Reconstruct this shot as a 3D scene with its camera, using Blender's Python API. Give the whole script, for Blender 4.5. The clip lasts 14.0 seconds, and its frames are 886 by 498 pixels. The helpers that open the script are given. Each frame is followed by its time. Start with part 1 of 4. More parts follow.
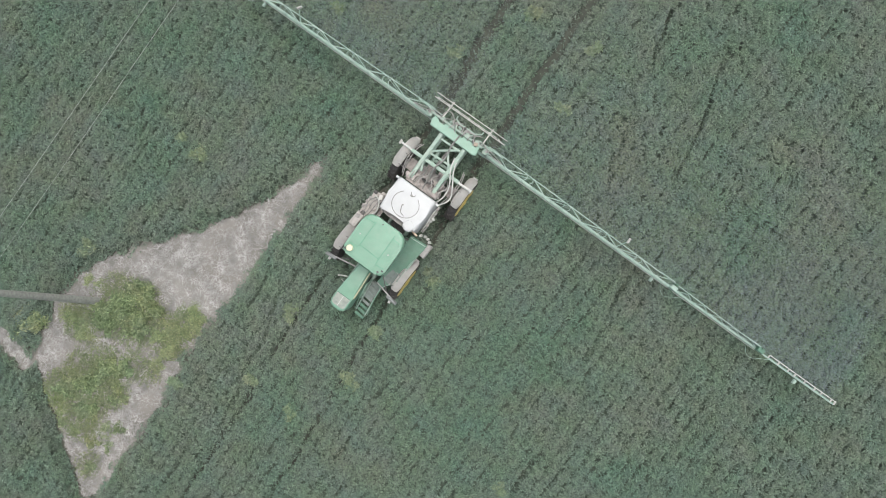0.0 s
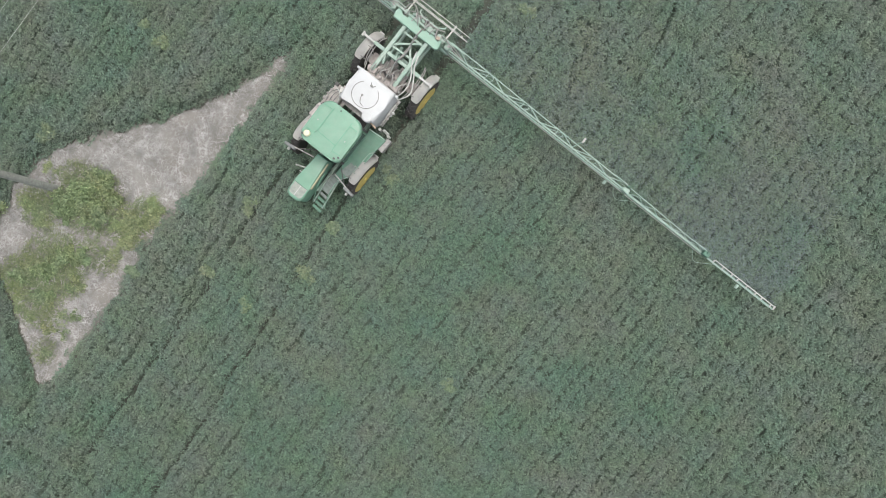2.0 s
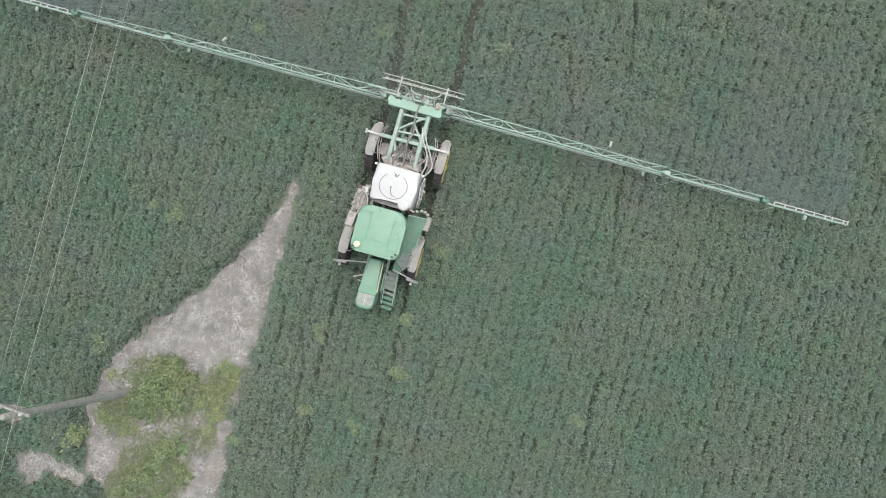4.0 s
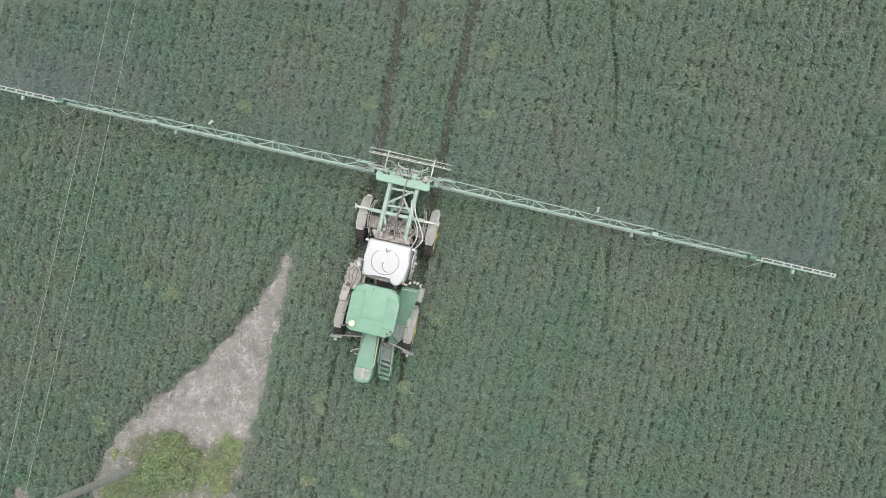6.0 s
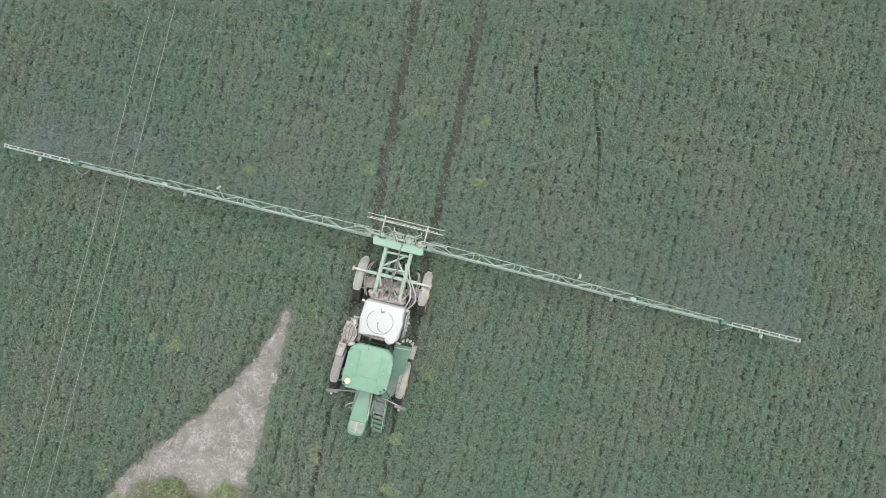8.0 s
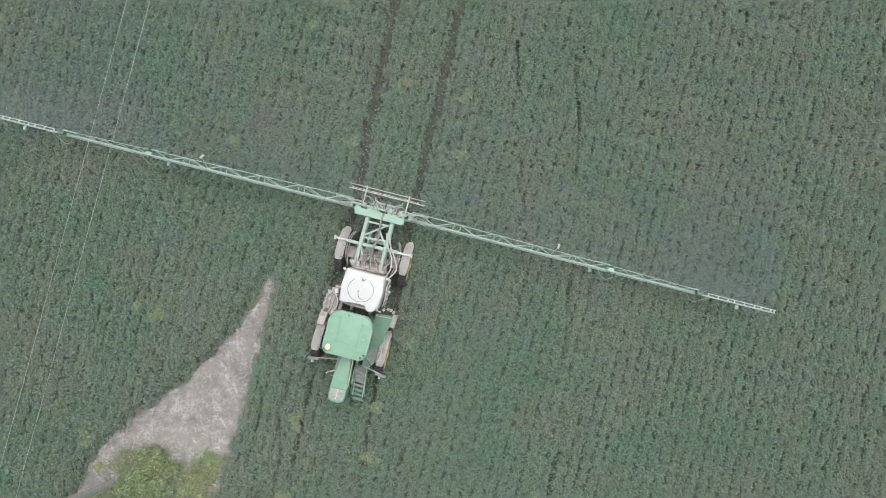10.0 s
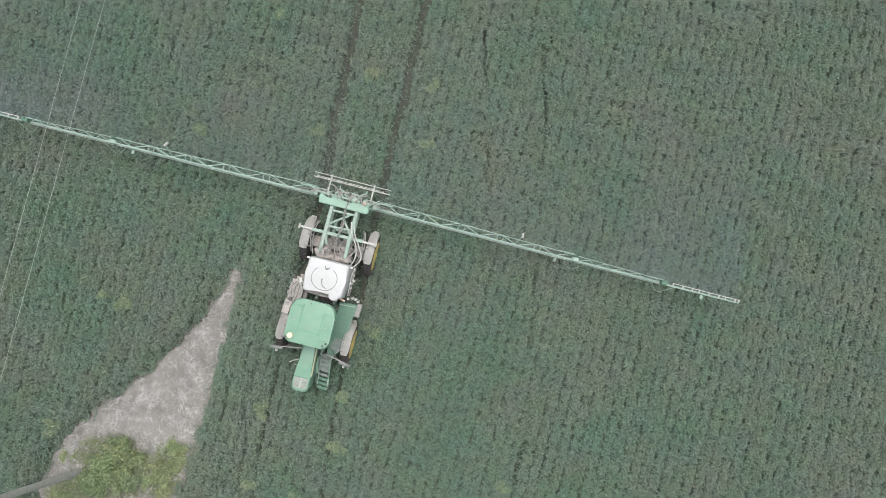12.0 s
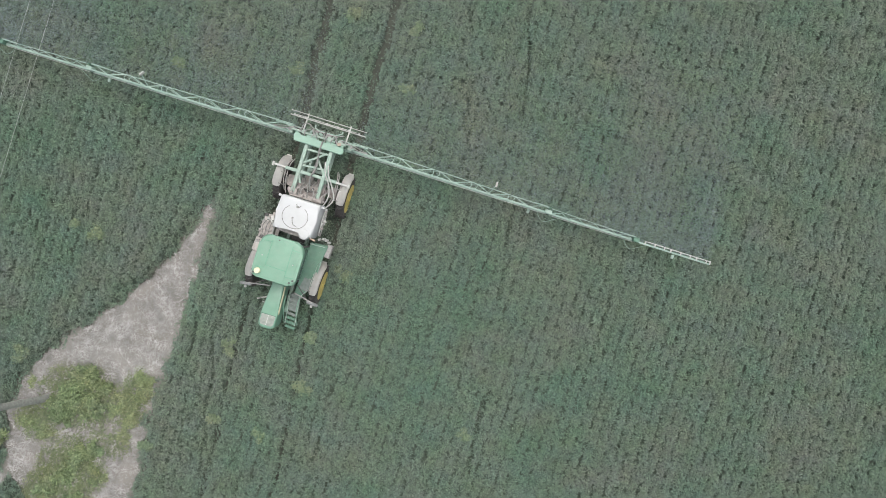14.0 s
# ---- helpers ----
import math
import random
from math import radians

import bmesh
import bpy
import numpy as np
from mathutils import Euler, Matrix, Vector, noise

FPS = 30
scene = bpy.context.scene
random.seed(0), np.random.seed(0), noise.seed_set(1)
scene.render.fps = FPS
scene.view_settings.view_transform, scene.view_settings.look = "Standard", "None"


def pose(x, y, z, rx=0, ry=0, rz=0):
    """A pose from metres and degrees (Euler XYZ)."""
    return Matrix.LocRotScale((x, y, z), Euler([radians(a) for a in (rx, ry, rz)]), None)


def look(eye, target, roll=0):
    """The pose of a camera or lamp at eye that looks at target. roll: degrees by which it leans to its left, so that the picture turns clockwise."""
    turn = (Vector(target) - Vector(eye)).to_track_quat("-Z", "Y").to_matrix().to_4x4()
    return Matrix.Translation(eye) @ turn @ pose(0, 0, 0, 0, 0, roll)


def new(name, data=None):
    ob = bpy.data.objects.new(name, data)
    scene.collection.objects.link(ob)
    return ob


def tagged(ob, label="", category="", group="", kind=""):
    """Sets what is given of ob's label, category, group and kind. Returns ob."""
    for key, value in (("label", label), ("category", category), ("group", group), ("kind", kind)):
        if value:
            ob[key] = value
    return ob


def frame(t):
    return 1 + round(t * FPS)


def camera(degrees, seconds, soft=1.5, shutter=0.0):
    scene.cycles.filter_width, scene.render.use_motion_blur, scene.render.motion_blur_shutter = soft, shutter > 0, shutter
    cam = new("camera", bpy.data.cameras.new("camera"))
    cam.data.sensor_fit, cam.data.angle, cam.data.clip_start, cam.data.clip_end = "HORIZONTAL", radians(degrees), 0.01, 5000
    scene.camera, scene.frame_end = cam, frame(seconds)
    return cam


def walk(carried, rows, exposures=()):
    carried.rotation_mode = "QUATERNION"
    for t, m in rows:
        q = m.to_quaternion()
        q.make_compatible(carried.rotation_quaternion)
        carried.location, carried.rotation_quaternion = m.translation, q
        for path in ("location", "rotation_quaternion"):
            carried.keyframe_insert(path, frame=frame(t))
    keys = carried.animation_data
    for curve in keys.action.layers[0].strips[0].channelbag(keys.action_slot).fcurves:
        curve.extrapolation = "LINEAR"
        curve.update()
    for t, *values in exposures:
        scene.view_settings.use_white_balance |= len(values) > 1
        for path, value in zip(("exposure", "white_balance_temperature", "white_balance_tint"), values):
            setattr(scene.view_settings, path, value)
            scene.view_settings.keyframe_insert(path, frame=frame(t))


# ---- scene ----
cam = camera(70.0, 14.0, soft=0.45)
PATH = [
    (0, 4.154, 1.935, 27.481, -0.340, 5.186, 35.891),
    (0.5, 6.591, 1.830, 27.618, -0.670, 4.947, 42.206),
    (1, 8.198, 1.618, 27.466, -1.259, 4.281, 45.611),
    (1.5, 8.303, 1.018, 27.632, -2.024, 3.865, 44.222),
    (2, 7.055, 0.177, 27.759, -2.595, 4.008, 38.428),
    (2.5, 5.205, -0.521, 28.100, -2.291, 3.014, 31.037),
    (3, 3.859, -1.030, 27.890, -0.379, 2.374, 24.082),
    (5.5, 3.339, 2.188, 27.868, -1.653, 1.879, 12.468),
    (6, 3.035, 2.702, 28.067, -1.065, 1.838, 12.834),
    (6.5, 2.819, 3.251, 28.444, -0.295, 1.615, 13.212),
    (7, 2.643, 3.752, 28.843, 0.454, 1.414, 13.118),
    (7.5, 2.533, 4.227, 29.325, 1.169, 1.103, 13.678),
    (8, 2.579, 4.431, 29.754, 0.824, 0.926, 13.825),
    (10.5, 3.896, 3.247, 30.076, 0.687, 0.503, 14.240),
    (11, 4.259, 3.293, 29.984, 0.788, 0.423, 14.298),
    (11.5, 4.650, 3.289, 30.049, 0.715, 0.361, 14.416),
    (12, 5.035, 3.283, 30.028, 0.632, 0.267, 14.336),
    (12.5, 5.387, 3.246, 30.034, 0.465, 0.085, 14.290),
    (13, 5.758, 3.080, 30.005, -0.037, 0.039, 14.859),
    (13.5, 6.177, 2.842, 30.009, -0.609, 0.162, 16.228),
    (14, 6.660, 2.442, 29.939, -1.661, 0.485, 17.372),
]
walk(cam, [(t, pose(x, y, z, rx, ry, rz)) for t, x, y, z, rx, ry, rz in PATH],
     exposures=[(0.0, 0.87), (2.0, 0.89), (5.5, 0.9), (11.5, 0.9), (14.0, 0.83)])

# ---- world and light: bright overcast ----
world = bpy.data.worlds.new("overcast_sky")
scene.world = world
world.use_nodes = True
wn, wl = world.node_tree.nodes, world.node_tree.links
wn.clear()
sky = wn.new("ShaderNodeTexSky")
sky.sky_type = "NISHITA"
sky.sun_disc = False
sky.sun_elevation, sky.sun_rotation = radians(70), radians(6)
sky.dust_density, sky.air_density = 4.0, 1.0
grey = wn.new("ShaderNodeHueSaturation")
grey.inputs["Saturation"].default_value = 0.35
wbg = wn.new("ShaderNodeBackground")
wbg.inputs["Strength"].default_value = 0.15
wout = wn.new("ShaderNodeOutputWorld")
wl.new(sky.outputs["Color"], grey.inputs["Color"])
wl.new(grey.outputs["Color"], wbg.inputs["Color"])
wl.new(wbg.outputs["Background"], wout.inputs["Surface"])

sun_data = bpy.data.lights.new("sun", "SUN")
sun_data.energy, sun_data.angle, sun_data.color = 1.2, radians(55), (1.0, 0.96, 0.9)
sun = new("sun", sun_data)
sun.matrix_world = look((1.5, 14, 40), (0, 0, 0))


# ---- materials ----
def mat(name, base, rough=0.5, metal=0.0, var=0.15, scale=6.0, bump=0.0, bump_scale=40.0, dust=0.0,
        dust_col=(0.42, 0.38, 0.34), spec=0.5):
    """Painted, rubber or metal surface: base colour, fine and coarse variation, dust film and a little relief."""
    m = bpy.data.materials.new(name)
    m.use_nodes = True
    n, l = m.node_tree.nodes, m.node_tree.links
    b = n["Principled BSDF"]
    b.inputs["Roughness"].default_value = rough
    b.inputs["Metallic"].default_value = metal
    b.inputs["Specular IOR Level"].default_value = spec
    geo = n.new("ShaderNodeTexCoord")
    coarse = n.new("ShaderNodeTexNoise")
    coarse.inputs["Scale"].default_value, coarse.inputs["Detail"].default_value = scale, 6
    l.new(geo.outputs["Object"], coarse.inputs["Vector"])
    ramp = n.new("ShaderNodeMapRange")
    ramp.inputs["From Min"].default_value, ramp.inputs["From Max"].default_value = 0.3, 0.7
    ramp.inputs["To Min"].default_value, ramp.inputs["To Max"].default_value = 1 - var, 1 + var
    l.new(coarse.outputs["Fac"], ramp.inputs["Value"])
    mul = n.new("ShaderNodeVectorMath")
    mul.operation = "SCALE"
    mul.inputs[0].default_value = base
    l.new(ramp.outputs["Result"], mul.inputs["Scale"])
    col = mul.outputs["Vector"]
    if dust:
        fine = n.new("ShaderNodeTexNoise")
        fine.inputs["Scale"].default_value, fine.inputs["Detail"].default_value = scale * 0.6, 9
        fine.inputs["Roughness"].default_value = 0.7
        l.new(geo.outputs["Object"], fine.inputs["Vector"])
        k = n.new("ShaderNodeMapRange")
        k.inputs["From Min"].default_value, k.inputs["From Max"].default_value = 0.35, 0.75
        k.inputs["To Max"].default_value = dust
        l.new(fine.outputs["Fac"], k.inputs["Value"])
        mix = n.new("ShaderNodeMix")
        mix.data_type = "RGBA"
        mix.inputs["B"].default_value = (*dust_col, 1)
        l.new(k.outputs["Result"], mix.inputs["Factor"])
        l.new(col, mix.inputs["A"])
        col = mix.outputs["Result"]
    l.new(col, b.inputs["Base Color"])
    if bump:
        bn = n.new("ShaderNodeTexNoise")
        bn.inputs["Scale"].default_value, bn.inputs["Detail"].default_value = bump_scale, 4
        l.new(geo.outputs["Object"], bn.inputs["Vector"])
        bp = n.new("ShaderNodeBump")
        bp.inputs["Strength"].default_value, bp.inputs["Distance"].default_value = bump, 0.02
        l.new(bn.outputs["Fac"], bp.inputs["Height"])
        l.new(bp.outputs["Normal"], b.inputs["Normal"])
    return m


def leaf_mat(name, dark, light, patchy, patch_scale=0.16, through_light=0.25):
    """Foliage: every leaf its own shade, with broad drifts of greyer and greener growth over the field."""
    m = bpy.data.materials.new(name)
    m.use_nodes = True
    n, l = m.node_tree.nodes, m.node_tree.links
    b = n["Principled BSDF"]
    b.inputs["Roughness"].default_value = 0.55
    b.inputs["Specular IOR Level"].default_value = 0.4
    geo = n.new("ShaderNodeNewGeometry")
    shade = n.new("ShaderNodeValToRGB")
    shade.color_ramp.elements[0].color = (*dark, 1)
    shade.color_ramp.elements[1].position, shade.color_ramp.elements[1].color = 0.88, (*light, 1)
    # the lightest few leaves carry a painted glint, brighter than the leaf colour
    glint = shade.color_ramp.elements.new(1.0)
    glint.color = (*(c * 1.3 for c in light), 1)
    l.new(geo.outputs["Random Per Island"], shade.inputs["Fac"])
    # each plant leans a little to blue, pink or yellow
    tint = n.new("ShaderNodeTexNoise")
    tint.inputs["Scale"].default_value, tint.inputs["Detail"].default_value = 0.9, 4
    l.new(geo.outputs["Position"], tint.inputs["Vector"])
    lean = n.new("ShaderNodeVectorMath")
    lean.operation = "MULTIPLY_ADD"
    lean.inputs[1].default_value, lean.inputs[2].default_value = (0.4, 0.22, 0.42), (0.8, 0.89, 0.79)
    l.new(tint.outputs["Color"], lean.inputs[0])
    mix = n.new("ShaderNodeMix")
    mix.data_type, mix.blend_type = "RGBA", "MULTIPLY"
    mix.inputs["Factor"].default_value = 1.0
    l.new(shade.outputs["Color"], mix.inputs["A"])
    l.new(lean.outputs["Vector"], mix.inputs["B"])
    pn = n.new("ShaderNodeTexNoise")
    pn.inputs["Scale"].default_value, pn.inputs["Detail"].default_value = patch_scale, 5
    pn.inputs["Roughness"].default_value = 0.6
    l.new(geo.outputs["Position"], pn.inputs["Vector"])
    pr = n.new("ShaderNodeMapRange")
    pr.inputs["From Min"].default_value, pr.inputs["From Max"].default_value = 0.38, 0.64
    l.new(pn.outputs["Fac"], pr.inputs["Value"])
    mix2 = n.new("ShaderNodeMix")
    mix2.data_type, mix2.blend_type = "RGBA", "MULTIPLY"
    mix2.inputs["B"].default_value = (*patchy, 1)
    l.new(pr.outputs["Result"], mix2.inputs["Factor"])
    l.new(mix.outputs["Result"], mix2.inputs["A"])
    l.new(mix2.outputs["Result"], b.inputs["Base Color"])
    tr = n.new("ShaderNodeBsdfTranslucent")
    l.new(mix2.outputs["Result"], tr.inputs["Color"])
    sh = n.new("ShaderNodeMixShader")
    sh.inputs["Fac"].default_value = through_light
    l.new(b.outputs["BSDF"], sh.inputs[1])
    l.new(tr.outputs["BSDF"], sh.inputs[2])
    l.new(sh.outputs["Shader"], n["Material Output"].inputs["Surface"])
    return m


M_GREEN = mat("green_paint", (0.105, 0.222, 0.152), 0.42, 0, 0.07, 3, dust=0.25, dust_col=(0.26, 0.29, 0.25))
M_DGREEN = mat("dark_green_deck", (0.062, 0.145, 0.098), 0.6, 0, 0.1, 5, 0.4, 60, dust=0.25, dust_col=(0.19, 0.22, 0.185))
M_MINT = mat("mint_green_plate", (0.15, 0.265, 0.2), 0.5, 0, 0.08, 4, dust=0.25, dust_col=(0.27, 0.3, 0.26))
M_BOOM = mat("boom_paint", (0.17, 0.265, 0.215), 0.5, 0, 0.12, 4, dust=0.42, dust_col=(0.34, 0.36, 0.325))
M_FRAME = mat("dusty_green_frame", (0.17, 0.255, 0.205), 0.55, 0, 0.15, 4, dust=0.5, dust_col=(0.33, 0.33, 0.3))
M_PALE = mat("pale_tube", (0.33, 0.34, 0.315), 0.5, 0, 0.15, 5, dust=0.4, dust_col=(0.29, 0.28, 0.255))
M_TANK = mat("white_tank", (0.39, 0.40, 0.40), 0.45, 0, 0.06, 2, 0.1, 8, dust=0.3, dust_col=(0.34, 0.345, 0.335), spec=0.35)
M_FENDER = mat("dusty_fender", (0.46, 0.455, 0.43), 0.7, 0, 0.08, 5, 0.2, 30, dust=0.4, dust_col=(0.36, 0.345, 0.32))
M_GREY = mat("dusty_steel", (0.19, 0.188, 0.178), 0.6, 0.1, 0.3, 7, 0.3, 40, dust=0.65, dust_col=(0.31, 0.298, 0.278))
M_MIRROR = mat("grey_mirror_housing", (0.13, 0.14, 0.138), 0.5, 0, 0.25, 9, 0.3, 40, dust=0.4, dust_col=(0.22, 0.22, 0.21))
M_PUMP = mat("dust_caked_casting", (0.24, 0.222, 0.208), 0.85, 0, 0.3, 7, 0.5, 30, dust=0.6, dust_col=(0.33, 0.3, 0.28), spec=0.15)
M_DARK = mat("dark_steel", (0.06, 0.06, 0.06), 0.6, 0.3, 0.25, 7, dust=0.35, dust_col=(0.2, 0.18, 0.16))
M_RUBBER = mat("tyre_rubber", (0.03, 0.03, 0.03), 0.8, 0, 0.2, 6, 0.5, 40, dust=0.5, dust_col=(0.12, 0.1, 0.085))
M_RIM = mat("yellow_rim", (0.46, 0.36, 0.09), 0.5, 0, 0.1, 5, dust=0.3, dust_col=(0.38, 0.34, 0.25))
M_CREAM = mat("yellow_cream_stripe", (0.30, 0.30, 0.19), 0.5, 0, 0.08, 6, dust=0.3, dust_col=(0.3, 0.29, 0.25))
M_DISC = mat("pale_yellow_plastic", (0.5, 0.49, 0.33), 0.4, 0, 0.04, 4)
M_MIST = mat("spray_droplet", (0.155, 0.19, 0.22), 0.4, 0, 0.05, 1)
M_GLASS = mat("tinted_cab_glass", (0.03, 0.045, 0.045), 0.08, 0, 0.1, 3)
M_HOSE = mat("black_hose", (0.12, 0.13, 0.12), 0.6, 0, 0.2, 8, dust=0.4)
M_STEP = mat("worn_step_metal", (0.12, 0.15, 0.135), 0.6, 0.1, 0.2, 7, 0.3, 60, dust=0.4, dust_col=(0.2, 0.2, 0.185))
M_WOOD = mat("weathered_pole_wood", (0.2, 0.21, 0.185), 0.85, 0, 0.25, 9, 0.5, 50, dust=0.4, dust_col=(0.25, 0.25, 0.225))
M_WIRE = mat("aluminium_wire", (0.30, 0.33, 0.31), 0.5, 0.2, 0.08, 2)
M_SOIL = mat("dark_soil", (0.098, 0.095, 0.082), 0.95, 0, 0.3, 1.2, 0.8, 18, dust=0.45, dust_col=(0.07, 0.085, 0.062), spec=0.1)
M_BARE = mat("bare_ground_with_straw", (0.172, 0.166, 0.153), 0.95, 0, 0.25, 0.8, 0.9, 22, dust=0.5, dust_col=(0.2, 0.178, 0.156), spec=0.1)
M_STRAW = mat("bleached_straw", (0.285, 0.281, 0.268), 0.8, 0, 0.4, 2, spec=0.2)
M_LEAF = leaf_mat("crop_leaf", (0.074, 0.097, 0.073), (0.148, 0.185, 0.139), (0.78, 1.0, 0.92), 0.19)
# darker than the crop leaf: the shade between the leaves is in the colour
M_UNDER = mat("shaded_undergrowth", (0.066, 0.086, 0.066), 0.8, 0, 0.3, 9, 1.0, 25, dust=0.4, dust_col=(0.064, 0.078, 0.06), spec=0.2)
M_DUSTY = mat("dust_caked_steel", (0.30, 0.285, 0.265), 0.85, 0, 0.25, 6, 0.4, 30, dust=0.6, dust_col=(0.37, 0.345, 0.32), spec=0.15)
M_TRACK = mat("pressed_track_soil", (0.058, 0.064, 0.053), 0.95, 0, 0.35, 2.5, 1.0, 16, dust=0.6, dust_col=(0.06, 0.07, 0.054), spec=0.1)
M_WEED = leaf_mat("weed_leaf", (0.092, 0.118, 0.06), (0.228, 0.268, 0.142), (0.82, 0.92, 0.86), 1.2)
M_OLIVE = leaf_mat("olive_grass", (0.11, 0.13, 0.068), (0.2, 0.215, 0.125), (0.85, 1.0, 0.85), 0.9)
M_PWEED = leaf_mat("pale_weed_leaf", (0.105, 0.135, 0.085), (0.19, 0.228, 0.145), (0.9, 1.0, 0.9), 1.2)
M_YWEED = leaf_mat("yellow_green_leaf", (0.125, 0.152, 0.08), (0.245, 0.278, 0.152), (0.9, 1.0, 0.9), 1.2)


# ---- mesh helpers ----
def part(name, bm, material, parent=None, label="", smooth=False):
    """Links a bmesh as one mesh object, under a thing or under a part."""
    me = bpy.data.meshes.new(name)
    bm.to_mesh(me)
    bm.free()
    me.materials.append(material)
    if smooth:
        me.polygons.foreach_set("use_smooth", [True] * len(me.polygons))
        me.set_sharp_from_angle(angle=radians(35))
    ob = new(name, me)
    if parent:
        ob.parent = parent
    return tagged(ob, label=label)


def box(bm, c, s, rz=0.0, rx=0.0, ry=0.0, bevel=0.0):
    """A box of size s at c, with rounded edges."""
    m = pose(*c, rx, ry, rz) @ Matrix.Diagonal((*s, 1))
    vs = bmesh.ops.create_cube(bm, size=1, matrix=m)["verts"]
    if bevel:
        es = list({e for v in vs for e in v.link_edges})
        bmesh.ops.bevel(bm, geom=es, offset=bevel, segments=2, affect="EDGES", profile=0.5)
    return bm


def rod(bm, a, b, r=0.03, seg=8):
    """A straight tube from a to b."""
    a, b = Vector(a), Vector(b)
    q = (b - a).to_track_quat("Z", "Y").to_matrix().to_4x4()
    m = Matrix.Translation((a + b) / 2) @ q
    bmesh.ops.create_cone(bm, cap_ends=True, segments=seg, radius1=r, radius2=r, depth=(b - a).length, matrix=m)
    return bm


def bar(bm, a, b, w, h):
    """A straight rectangular bar from a to b, w wide and h high."""
    a, b = Vector(a), Vector(b)
    d = b - a
    q = d.to_track_quat("X", "Z").to_matrix().to_4x4()
    m = Matrix.Translation((a + b) / 2) @ q @ Matrix.Diagonal((d.length, w, h, 1))
    vs = bmesh.ops.create_cube(bm, size=1, matrix=m)["verts"]
    es = list({e for v in vs for e in v.link_edges})
    bmesh.ops.bevel(bm, geom=es, offset=min(w, h) * 0.15, segments=1, affect="EDGES")
    return bm


def hose(bm, pts, r=0.02, seg=6, steps=5):
    """A bent hose through the given points (smooth)."""
    p = [Vector(q) for q in pts]
    p = [p[0] * 2 - p[1]] + p + [p[-1] * 2 - p[-2]]
    line = []
    for i in range(1, len(p) - 2):
        for k in range(steps):
            t = k / steps
            line.append(0.5 * (2 * p[i] + (p[i + 1] - p[i - 1]) * t + (2 * p[i - 1] - 5 * p[i] + 4 * p[i + 1] - p[i + 2]) * t * t
                               + (3 * p[i] - p[i - 1] - 3 * p[i + 1] + p[i + 2]) * t ** 3))
    line.append(p[-2])
    rings = []
    for i, c in enumerate(line):
        d = (line[min(i + 1, len(line) - 1)] - line[max(i - 1, 0)]).normalized()
        q = d.to_track_quat("Z", "Y")
        rings.append([bm.verts.new(c + q @ Vector((r * math.cos(a), r * math.sin(a), 0)))
                      for a in [2 * math.pi * k / seg for k in range(seg)]])
    for u, v in zip(rings, rings[1:]):
        for k in range(seg):
            bm.faces.new((u[k], u[(k + 1) % seg], v[(k + 1) % seg], v[k]))
    return bm


def prism(bm, outline, z0, z1, bevel=0.0, segs=3):
    """A plate with the given outline (x, y) between two heights, its upper edge rounded."""
    lo = [bm.verts.new((x, y, z0)) for x, y in outline]
    hi = [bm.verts.new((x, y, z1)) for x, y in outline]
    n = len(outline)
    bm.faces.new(lo[::-1])
    top = bm.faces.new(hi)
    for i in range(n):
        bm.faces.new((lo[i], lo[(i + 1) % n], hi[(i + 1) % n], hi[i]))
    if bevel:
        bmesh.ops.bevel(bm, geom=list(top.edges), offset=bevel, segments=segs, affect="EDGES", profile=0.5)
    bmesh.ops.recalc_face_normals(bm, faces=bm.faces)
    return bm


def rounded(x0, y0, x1, y1, r, n=5):
    """A rectangle with rounded corners; r: one radius, or four from lower left, counter-clockwise."""
    rs = r if isinstance(r, (tuple, list)) else (r,) * 4
    out = []
    for (cx, cy, a0), q in zip(((x0, y0, 180), (x1, y0, 270), (x1, y1, 0), (x0, y1, 90)), rs):
        ox = cx + q if cx == x0 else cx - q
        oy = cy + q if cy == y0 else cy - q
        for k in range(n + 1):
            a = radians(a0 + 90 * k / n)
            out.append((ox + q * math.cos(a), oy + q * math.sin(a)))
    return out


def lathe(bm, profile, axis="X", seg=32, centre=(0, 0, 0)):
    """Turns a profile of (along, radius) about an axis."""
    rings = []
    for al, r in profile:
        ring = []
        for k in range(seg):
            a = 2 * math.pi * k / seg
            u, v = r * math.cos(a), r * math.sin(a)
            p = (al, u, v) if axis == "X" else (u, v, al)
            ring.append(bm.verts.new(Vector(p) + Vector(centre)))
        rings.append(ring)
    for a, b in zip(rings, rings[1:]):
        for k in range(seg):
            bm.faces.new((a[k], a[(k + 1) % seg], b[(k + 1) % seg], b[k]))
    bm.faces.new(rings[0][::-1])
    bm.faces.new(rings[-1])
    bmesh.ops.recalc_face_normals(bm, faces=bm.faces)
    return bm


def mesh_from_arrays(name, verts, faces, material):
    """One mesh out of arrays of corners and of faces with equally many corners."""
    me = bpy.data.meshes.new(name)
    me.vertices.add(len(verts))
    me.vertices.foreach_set("co", verts.astype(np.float32).ravel())
    nf, k = faces.shape
    me.loops.add(nf * k)
    me.loops.foreach_set("vertex_index", faces.astype(np.int32).ravel())
    me.polygons.add(nf)
    me.polygons.foreach_set("loop_start", np.arange(0, nf * k, k, dtype=np.int32))
    me.update(calc_edges=True)
    me.materials.append(material)
    return new(name, me)


